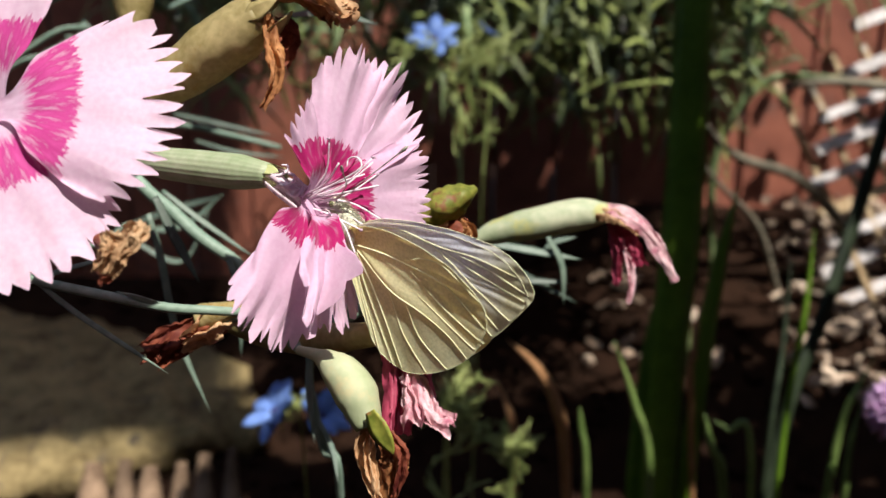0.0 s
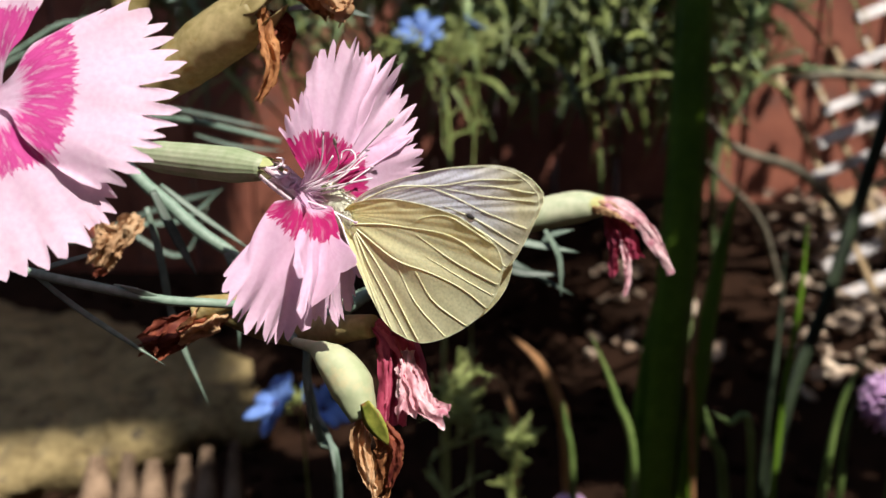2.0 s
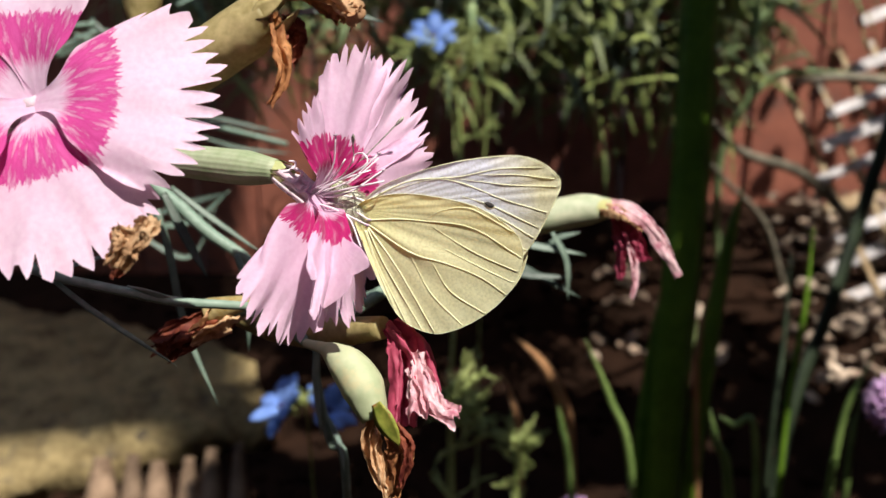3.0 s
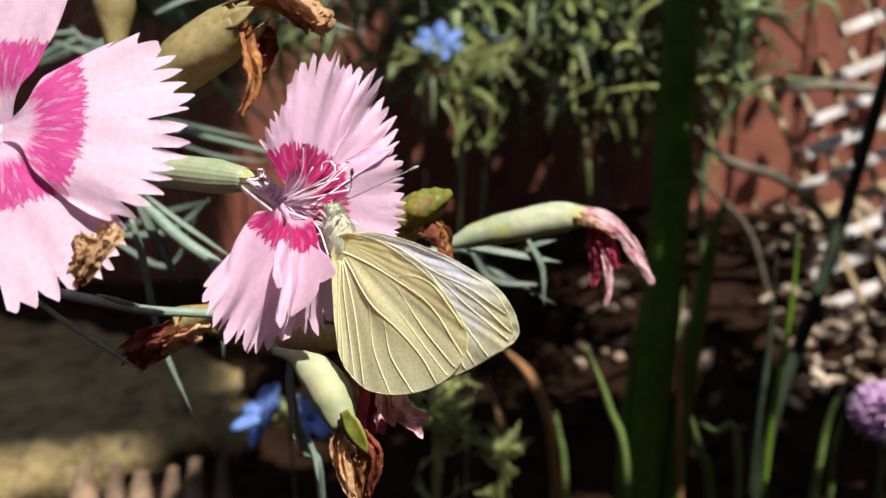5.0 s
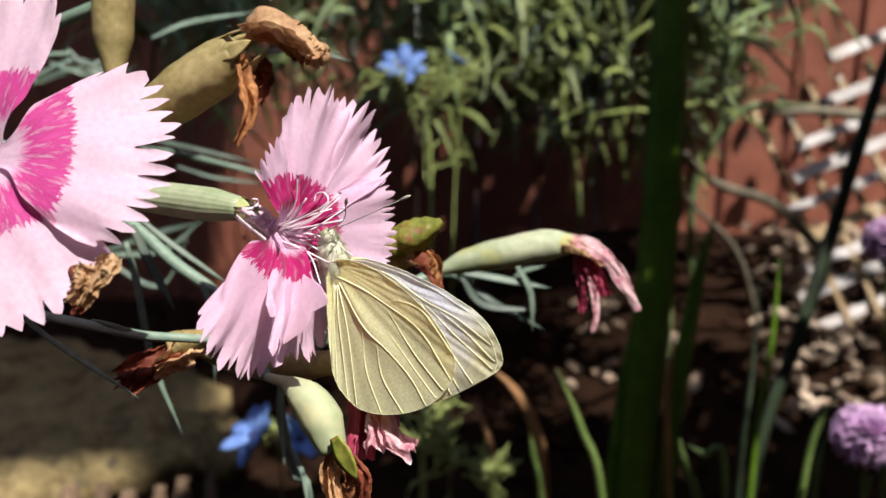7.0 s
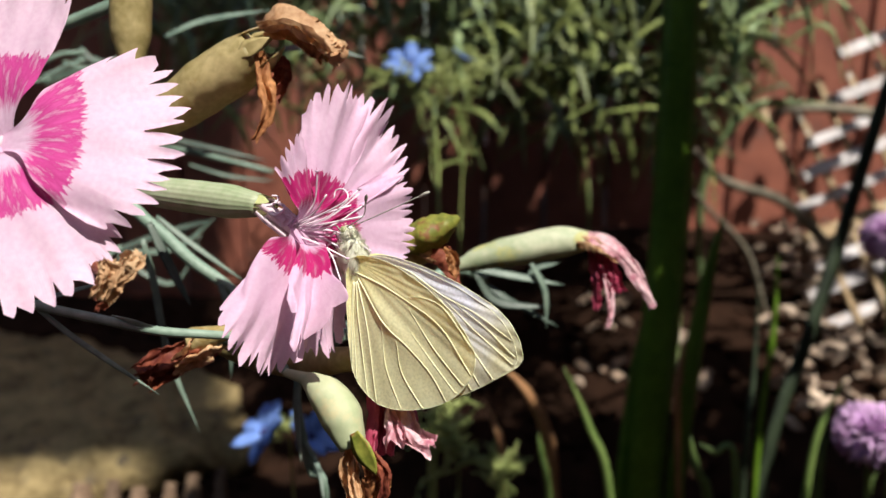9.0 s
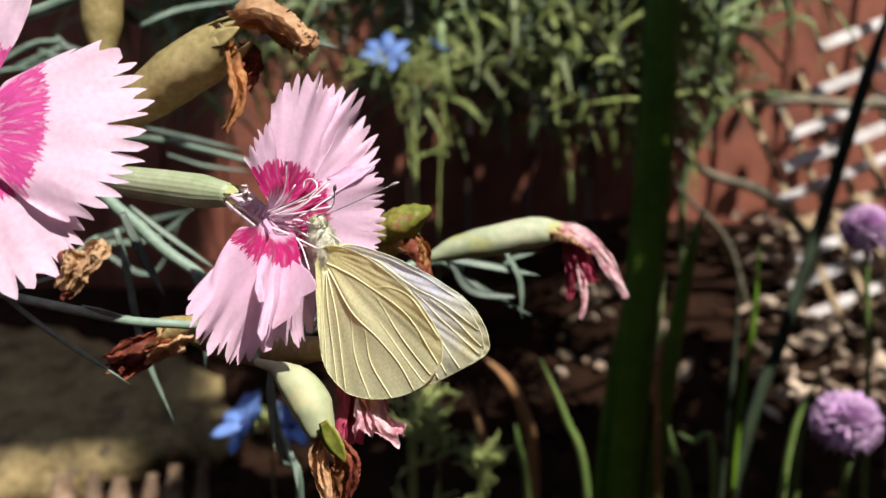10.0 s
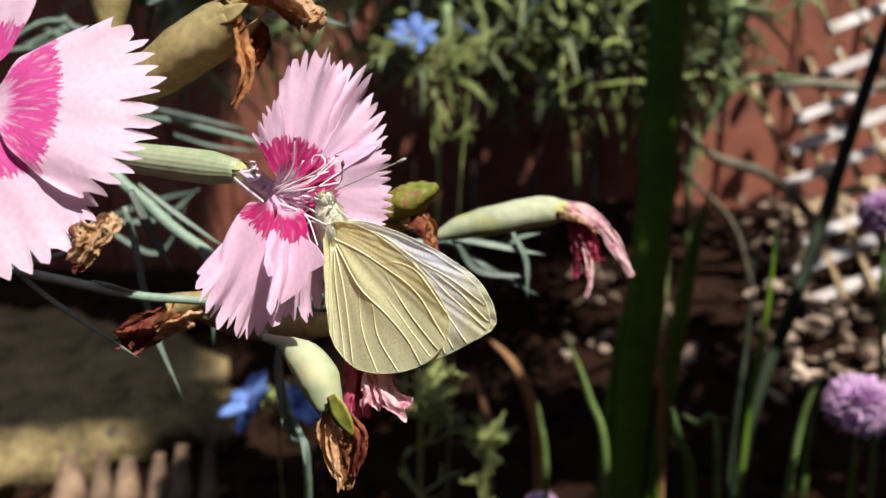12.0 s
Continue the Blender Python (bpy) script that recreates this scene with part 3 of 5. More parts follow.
# a bloom above, of which only the fringe hangs into view
pink_flower("pink_flower", P(440, -158, 0.140), (0.1, -0.8, 0.55), [(a, 4, 19 * MM, 32, 0.04, 0.05, 0.16, 0.0, 0, 0) for a in (0, 75, 148, 205, 288)],
            (P(370, -110, 0.160), P(425, -150, 0.146), (2.2 * MM, 2.5 * MM, 1.8 * MM)), [P(200, -40, 0.15), P(-300, 300, 0.17), Vector((-0.21, 0.18, 0.15)), Vector((-0.21, 0.19, -0.002))],
            "pale pink fringed bloom standing above the others", seed=12)


# ---- spent flowers, buds and shoots ----
def spent_flower(name, calyx, radii, material, petals, stem, label, bract=None, category="flower"):
    """A calyx that has finished flowering, with its shrivelled petals still hanging."""
    ob = thing(name, stem[-1], label, category, "spent flowers")
    body = part("calyx", tube(calyx, radii, n=26, sides=28, ribs=14, rib=0.02, rough=0.05, seed=calyx[0].x * 900), material, ob)
    for k, (pts, width, amp, mat, *end) in enumerate(petals):
        part("shrivelled_petal", crumple(pts, width, (1, 0.35, 0.1 * k), amp, k + calyx[0].x * 500, tip=end[0] if end else 0.5), mat, ob)
    if bract:
        pts, width = bract
        part("sepal", strap(pts, width, turn((0.5, -0.25, 0.83)), n=12, fold=0.3, tip=0.4, base=0.5, thick=0.0003), BRACT, body, "green and brown sepal")
    part("stem", tube([calyx[0], *stem], [radii[0] * 0.8, 0.0010, 0.0012, 0.0014], n=20, sides=8), STEM, ob)
    return ob


LOW = Vector((-0.19, 0.17, -0.002))
NODE = P(468, 592, 0.1245)
spent_top = spent_flower("spent_pink", [P(235, 198, 0.118), P(310, 136, 0.116), P(385, 82, 0.114), P(436, 46, 0.1125)], [2.3 * MM, 3.5 * MM, 4.0 * MM, 3.9 * MM, 3.2 * MM], STRAW,
                         [([P(440, 45, 0.111), P(450, 100, 0.1105), P(461, 150, 0.1105), P(434, 208, 0.111)], 2.6 * MM, 0.5 * MM, DRY),
                          ([P(448, 60, 0.113), P(480, 85, 0.114), P(470, 128, 0.114)], 4 * MM, 0.8 * MM, DRY_RED),
                          ([P(445, 2, 0.111), P(490, -18, 0.110), P(545, 10, 0.110), P(584, 44, 0.1105), P(578, 68, 0.111)], 5.2 * MM, 0.7 * MM, DRY_PALE),
                          ([P(500, -5, 0.1095), P(545, 20, 0.1095), P(575, 40, 0.1095), P(590, 30, 0.1095)], 3.4 * MM, 0.8 * MM, DRY_PALE),
                          ([P(450, 10, 0.113), P(500, 10, 0.113), P(545, 40, 0.112), P(560, 62, 0.112)], 3.6 * MM, 0.7 * MM, DRY)],
                         [P(120, 290, 0.13), P(-260, 400, 0.15), Vector((-0.18, 0.165, 0.14)), LOW], "straw-coloured spent pink with brown shrivelled petals")
mouth, lead = P(436, 46, 0.1125), (P(436, 46, 0.1125) - P(385, 82, 0.114)).normalized()
for k in range(5):
    out = Matrix.Rotation(k * 1.2566 + 0.9, 3, lead) @ lead.orthogonal().normalized()
    part("calyx_tooth", strap([mouth - lead * 0.0012 + out * 3.3 * MM, mouth + lead * 0.0010 + out * 3.0 * MM, mouth + lead * 0.0035 + out * 2.2 * MM], 2.8 * MM, lead.cross(out), n=12, fold=-0.2, tip=0.2, base=0.45, thick=0.0002), STRAW, spent_top)
spent_flower("spent_pink", [P(90, 400, 0.099), P(125, 420, 0.093), P(165, 448, 0.084)], [0.8 * MM, 1.0 * MM, 0.6 * MM], DRY_RED,
             [([P(215, 402, 0.0815), P(200, 430, 0.081), P(160, 495, 0.081)], 2.4 * MM, 0.5 * MM, DRY_PALE),
              ([P(150, 420, 0.081), P(165, 450, 0.0805), P(152, 492, 0.081)], 2.2 * MM, 0.5 * MM, DRY_PALE),
              ([P(185, 425, 0.082), P(160, 455, 0.0815), P(138, 488, 0.082)], 2.0 * MM, 0.5 * MM, DRY_PALE),
              ([P(222, 408, 0.081), P(205, 440, 0.0805), P(180, 475, 0.0805)], 1.6 * MM, 0.45 * MM, DRY_PALE),
              ([P(165, 470, 0.082), P(155, 490, 0.0815), P(150, 510, 0.0815)], 1.6 * MM, 0.4 * MM, DRY_RED)],
             [P(-200, 400, 0.13), Vector((-0.165, 0.145, 0.16)), Vector((-0.17, 0.15, -0.002))], "brown shrivelled pink with crisp curled petals")
spent_flower("spent_pink", [P(330, 570, 0.1170), P(360, 563, 0.1160), P(400, 553, 0.1150)], [2.0 * MM, 1.6 * MM, 1.0 * MM], STRAW,
             [([P(372, 572, 0.1180), P(310, 600, 0.1170), P(225, 632, 0.1160)], 5.6 * MM, 0.9 * MM, DRY_RED),
              ([P(365, 576, 0.1170), P(300, 614, 0.1165), P(250, 650, 0.1165)], 4.2 * MM, 0.9 * MM, DRY_RED),
              ([P(388, 566, 0.1165), P(345, 586, 0.1155), P(296, 622, 0.1155)], 4.2 * MM, 0.7 * MM, DRY_PALE)],
             [P(430, 560, 0.1150), P(455, 582, 0.1140), NODE], "red-brown dried pink lying against a stem")
spent_flower("spent_pink", [P(370, 578, 0.124), P(450, 598, 0.120), P(540, 607, 0.114), P(632, 598, 0.1065)], [1.2 * MM, 2.1 * MM, 2.4 * MM, 2.1 * MM, 1.5 * MM], STRAW,
             [([P(640, 592, 0.1060), P(664, 628, 0.1050), P(668, 700, 0.1040), P(664, 774, 0.1020)], 3.9 * MM, 0.5 * MM, WILT, 1.0),
              ([P(644, 594, 0.1060), P(688, 630, 0.1045), P(704, 690, 0.1035), P(712, 738, 0.1020)], 4.2 * MM, 0.5 * MM, WILT, 1.1),
              ([P(688, 640, 0.1030), P(704, 690, 0.1012), P(724, 738, 0.0988), P(764, 756, 0.0972)], 3.0 * MM, 0.6 * MM, WILT_PALE, 0.8),
              ([P(684, 660, 0.1030), P(694, 705, 0.1010), P(700, 758, 0.0982)], 3.0 * MM, 0.6 * MM, WILT_PALE, 1.2)],
             [P(385, 586, 0.124), P(425, 592, 0.1255), NODE], "straw-coloured calyx with drooping wilted crimson petals")
spent_flower("spent_pink", [P(496, 626, 0.1082), P(540, 642, 0.1046), P(586, 688, 0.1020), P(616, 758, 0.1009)], [0.6 * MM, 0.85 * MM, 2.35 * MM, 2.75 * MM, 1.7 * MM], POD_RIPE,
             [([P(612, 755, 0.1009), P(606, 800, 0.1009), P(628, 860, 0.1009), P(640, 905, 0.1009)], 2.6 * MM, 0.5 * MM, DRY_PALE),
              ([P(640, 770, 0.1004), P(658, 810, 0.1004), P(655, 850, 0.1004), P(645, 900, 0.1009)], 3.2 * MM, 0.6 * MM, DRY),
              ([P(650, 772, 0.0989), P(672, 802, 0.0984), P(672, 842, 0.0986), P(658, 880, 0.0994)], 1.8 * MM, 0.4 * MM, DRY_RED),
              ([P(614, 765, 0.0999), P(618, 810, 0.0999), P(626, 880, 0.0999)], 1.6 * MM, 0.4 * MM, DRY_PALE)],
             [P(488, 614, 0.116), P(476, 600, 0.1245), NODE], "plump pale bud case with brown dried petals beneath",
             ([P(616, 732, 0.0980), P(636, 772, 0.0975), P(658, 806, 0.0980)], 2.8 * MM))
spent_flower("spent_pink", [P(800, 440, 0.151), P(850, 421, 0.151), P(920, 405, 0.150), P(990, 391, 0.150), P(1040, 388, 0.150)], [0.8 * MM, 2.1 * MM, 2.8 * MM, 3.0 * MM, 2.9 * MM, 1.8 * MM], POD,
             [([P(1020, 380, 0.1490), P(1075, 392, 0.1480), P(1122, 438, 0.1480), P(1156, 506, 0.1490)], 3.4 * MM, 0.6 * MM, WILT_PALE, 0.6),
              ([P(1022, 388, 0.1480), P(1060, 398, 0.1475), P(1092, 422, 0.1475)], 3.2 * MM, 0.5 * MM, DRY_PALE),
              ([P(1045, 398, 0.1495), P(1080, 436, 0.1490), P(1094, 478, 0.1490)], 3.6 * MM, 0.7 * MM, WILT, 0.9),
              ([P(1046, 402, 0.1500), P(1058, 450, 0.1495), P(1060, 508, 0.1500)], 2.4 * MM, 0.7 * MM, WILT),
              ([P(1066, 430, 0.1495), P(1082, 490, 0.1490), P(1080, 546, 0.1495)], 1.6 * MM, 0.5 * MM, WILT_PALE)],
             [P(770, 452, 0.151), P(660, 520, 0.142), P(560, 580, 0.132), NODE], "pale pod with a drooping withered pink flower")
spent_case = spent_flower("spent_pink", [P(640, 440, 0.128), P(690, 412, 0.124), P(738, 400, 0.1205)], [1.0 * MM, 2.6 * MM, 3.2 * MM, 2.6 * MM], STRAW,
                          [([P(750, 412, 0.119), P(780, 420, 0.118), P(800, 470, 0.118)], 4.4 * MM, 0.7 * MM, DRY_RED),
                           ([P(725, 398, 0.1185), P(765, 415, 0.1175), P(795, 425, 0.1175)], 3.4 * MM, 0.5 * MM, DRY_PALE),
                           ([P(780, 400, 0.1175), P(798, 430, 0.117), P(790, 462, 0.117)], 2.0 * MM, 0.5 * MM, DRY)],
                          [P(600, 480, 0.131), P(540, 550, 0.129), P(500, 580, 0.126), NODE], "green and brown seed case with dried petals")
part("sepal", tube([P(700, 404, 0.1195), P(735, 384, 0.1175), P(772, 364, 0.1165), P(806, 346, 0.117)], [1.2 * MM, 2.3 * MM, 2.6 * MM, 1.9 * MM, 0.5 * MM], n=24, sides=18, ribs=3, rib=0.12, rough=0.25), BRACT, spent_case, "yellow-green sepal browning at its tip")

spent_flower("spent_pink", [P(216, 95, 0.130), P(212, 20, 0.130), P(210, -70, 0.129), P(206, -130, 0.128)], [1.4 * MM, 3.2 * MM, 3.4 * MM, 3.0 * MM], STRAW,
             [([P(206, -120, 0.127), P(180, -150, 0.126), P(150, -120, 0.126)], 4 * MM, 0.8 * MM, DRY)],
             [P(215, 140, 0.134), P(60, 240, 0.15), P(-260, 330, 0.16), Vector((-0.2, 0.175, 0.13)), Vector((-0.2, 0.18, -0.002))], "upright straw-coloured spent calyx")


def shoot(stem, radius, leaves, label, material=None):
    """A jointed glaucous stem with narrow paired leaves."""
    ob = thing("pink_shoot", stem[-1], label, "plant", "glaucous shoots")
    part("stem", tube(stem, [radius * 0.8, radius, radius, radius * 1.1], n=30, sides=10), STEM, ob)
    for pts, width in leaves:
        part("leaf", strap(pts, width * 0.58, (pts[-1] - pts[0]).cross(AHEAD).normalized() + AHEAD * 0.5, n=16, fold=0.35, tip=0.55, base=0.7), material or LEAF, ob)
    return ob


shoot([NODE, P(428, 566, 0.116), P(350, 558, 0.111), P(268, 553, 0.110), P(150, 530, 0.110), P(30, 505, 0.111), P(-220, 450, 0.125), Vector((-0.16, 0.15, 0.15)), Vector((-0.165, 0.16, -0.002))], 0.68 * MM,
      [([P(268, 553, 0.110), P(230, 540, 0.109), P(180, 525, 0.109)], 1.6 * MM), ([P(40, 508, 0.111), P(120, 570, 0.111), P(270, 668, 0.112)], 1.4 * MM), ([P(40, 506, 0.111), P(80, 490, 0.111), P(180, 462, 0.111)], 1.5 * MM)],
      "jointed blue-green stem with narrow leaves")
shoot([P(470, 560, 0.148), P(400, 480, 0.148), P(330, 430, 0.147), P(250, 360, 0.147), P(100, 260, 0.15), P(-240, 300, 0.16), Vector((-0.19, 0.18, 0.14)), Vector((-0.195, 0.19, -0.002))], 1.2 * MM,
      [([P(250, 360, 0.14), P(285, 430, 0.14), P(328, 510, 0.141)], 3.0 * MM), ([P(240, 390, 0.145), P(262, 470, 0.146), P(290, 600, 0.147), P(348, 738, 0.148)], 2.4 * MM),
       ([P(380, 470, 0.146), P(400, 530, 0.145), P(402, 640, 0.146)], 2.6 * MM), ([P(265, 350, 0.15), P(330, 400, 0.15), P(430, 470, 0.152)], 2.0 * MM)],
      "glaucous shoot with narrow channelled leaves")
shoot([P(520, 640, 0.134), P(522, 700, 0.137), P(545, 800, 0.14), P(575, 890, 0.145), Vector((-0.03, 0.165, 0.15)), Vector((-0.02, 0.185, -0.002))], 0.8 * MM,
      [([P(520, 640, 0.133), P(518, 690, 0.133), P(528, 790, 0.135)], 2.0 * MM), ([P(530, 740, 0.138), P(560, 800, 0.138), P(570, 860, 0.139)], 1.6 * MM)],
      "thin upright shoot with a pale leaf", LEAF_PALE)
shoot([P(860, 462, 0.170), P(815, 445, 0.168), P(770, 460, 0.162), P(650, 530, 0.156), P(520, 570, 0.15), P(440, 540, 0.148)], 1.0 * MM,
      [([P(830, 440, 0.168), P(900, 452, 0.168), P(1000, 470, 0.17)], 3.0 * MM), ([P(840, 450, 0.168), P(880, 500, 0.168), P(975, 510, 0.17)], 3.2 * MM), ([P(940, 430, 0.168), P(965, 480, 0.168), P(968, 548, 0.17)], 2.6 * MM),
       ([P(860, 470, 0.17), P(905, 500, 0.17), P(990, 545, 0.172)], 2.8 * MM), ([P(930, 460, 0.17), P(950, 440, 0.17), P(990, 430, 0.17)], 2.4 * MM)],
      "blue-green shoot with short spreading leaves")
shoot([P(480, 275, 0.262), P(400, 255, 0.26), P(300, 235, 0.258), P(100, 240, 0.20), P(-260, 330, 0.20), Vector((-0.2, 0.19, 0.13)), Vector((-0.2, 0.2, -0.002))], 1.0 * MM,
      [([P(290, 215, 0.26), P(360, 230, 0.26), P(470, 255, 0.262)], 2.8 * MM), ([P(330, 262, 0.26), P(400, 282, 0.26), P(490, 292, 0.262)], 2.2 * MM), ([P(280, 30, 0.20), P(350, 0, 0.20), P(470, -20, 0.20)], 3.4 * MM),
       ([P(490, 45, 0.14), P(560, 40, 0.14), P(640, 62, 0.14)], 3.0 * MM)],
      "glaucous shoot behind the flower")

rng = random.Random(77)
for a, b, d in ((120, 60, 0.26), (60, 110, 0.27), (190, 410, 0.24)):
    root = P(-300, 360 + b * 0.2, d + 0.01)
    low = Vector((root.x - 0.02, root.y + 0.01, -0.002))
    tips = [(P(a + rng.uniform(-20, 20), b + rng.uniform(-20, 20), d), P(a + rng.uniform(60, 130), b + rng.uniform(-40, 70), d), P(a + rng.uniform(130, 190), b + rng.uniform(-60, 110), d)) for _ in range(3)]
    shoot([P(a + 20, b, d), P(a - 80, b + 40, d), root, root.lerp(low, 0.5) + Vector((-0.01, 0, 0)), low], 0.9 * MM, [(list(q), rng.uniform(3.0, 5.0) * MM) for q in tips], "glaucous shoot deep in the clump")


# ---- the butterfly, in its own space: x along the wing, z up, y away; origin at the wing root ----
def wing_shape(outline, folds, relief, lift, seed, crease=0.0):
    """The rim of a wing, and its height at a share s of the rim and r of the way from the root."""
    rim = curve([Vector((x * MM, 0, z * MM)) for x, z in outline], 120)
    root = Vector((0.2 * MM, 0, 0))

    def height(s, r):
        pleat = max(0.0, min(1.0, (r - 0.10) / 0.22)) * max(0.0, min(1.0, (0.86 - r) / 0.3))
        flank = max(0.0, min(1.0, (s - 0.84) / 0.10)) * min(1.0, r * 2)
        return crease * (pleat * math.exp(-((s - 0.515 - 0.05 * (0.5 - r)) / 0.030) ** 2) + 0.9 * flank) + relief * r * math.sin(s * folds * 2 * math.pi) + lift * r * r + 0.0003 * r * noise.noise(Vector((s * 6, r * 3, seed)))
    return rim, root, height


def wing(shape):
    """A wing membrane spread from the root to its rim, gently pleated between the veins."""
    rim, root, height = shape
    rows = []
    for i in range(25):
        r = (i + 0.15) / 24.15
        row = []
        for j, q in enumerate(rim):
            p = root.lerp(q, r)
            p.y = height(j / 120, r)
            row.append(p)
        rows.append(row)
    return grid(bmesh.new(), rows)


def vein_tube(points, shape, r=0.000055):
    """A vein that follows the membrane, standing a little proud of it."""
    rim, root, height = shape
    line = curve([Vector((x * MM, 0, z * MM)) for x, z in points], 16)
    end = line[-1] - root
    near = max(range(121), key=lambda k: end.normalized().dot((rim[k] - root).normalized()))
    line.append(root.lerp(rim[near], 0.99))
    for p in line:
        d = p - root
        j = max(range(121), key=lambda k: d.normalized().dot((rim[k] - root).normalized()))
        p.y = height(j / 120, min(1.0, d.length / (rim[j] - root).length)) - 0.00005
    return tube(line, [r * (1.8 if line[0].length < 0.004 else 0.3), r, r * 0.9], n=18, sides=5)


FORE_RIM = [(0.3, 0.4), (3.0, 3.0), (7.1, 5.2), (12.6, 7.2), (18.0, 8.4), (21.0, 8.6), (23.4, 8.0), (25.2, 6.7), (25.6, 5.5), (25.3, 4.2), (24.4, 1.7), (23.2, -1.2), (21.8, -3.5), (19.6, -5.6), (12.0, -5.2), (4.9, -3.1), (0.6, -0.8)]
HIND_RIM = [(0.4, 0.3), (1.8, 1.4), (5.1, 2.3), (8.7, 2.5), (13.0, 2.1), (16.6, 1.3), (19.5, -0.2), (21.2, -1.6), (22.0, -3.4), (21.9, -5.4), (21.0, -8.0), (18.9, -10.7), (15.9, -13.1), (12.9, -14.6), (10.9, -15.0), (9.1, -14.7), (7.6, -14.1), (6.1, -12.9), (4.4, -10.3), (2.9, -7.3), (1.7, -4.4), (0.6, -1.6)]
HIND_VEINS = [[(1.0, -1.3), (5.5, -0.8), (9.5, -0.8), (15.6, -1.2), (21.6, -4.3)], [(9.6, -0.5), (12.2, 0.8), (15.7, 1.1), (20.7, -1.3)], [(10.6, -1.4), (13.4, -3.0), (16.6, -4.5), (21.3, -6.1)], [(2.2, -1.8), (7.8, -4.8), (12.4, -5.8), (16.8, -7.2), (20.2, -9.1)], [(10.8, -5.9), (13.1, -9.3), (17.8, -11.8)], [(7.9, -5.3), (10.5, -9.7), (14.8, -13.5)], [(2.1, -2.1), (6.0, -7.0), (11.1, -14.7)], [(2.0, -2.3), (4.5, -7.1), (9.4, -14.5)], [(1.8, -2.5), (3.5, -7.1), (7.2, -13.6)], [(12.0, -4.0), (16.8, -6.0), (20.8, -7.5)], [(1.6, -2.5), (2.9, -6.2), (4.5, -9.6)]]
FORE_VEINS = [[(0.6, 0.6), (6.9, 4.3), (13.2, 5.5), (18.3, 7.0), (23.4, 7.7)], [(13.2, 5.3), (19.6, 5.2), (25.1, 5.6)], [(4.4, 2.9), (10.2, 4.9), (13.9, 4.8), (19.2, 3.4), (24.5, 2.5)], [(13.8, 3.3), (18.1, 2.4), (23.7, 0.5)], [(14.1, 2.6), (18.7, 1.2), (23.1, -0.7)], [(15.6, 6.0), (20.2, 6.5), (24.8, 6.5)], [(6.2, 1.4), (13.3, 0.7), (19.3, -1.1), (22.5, -2.4)]]


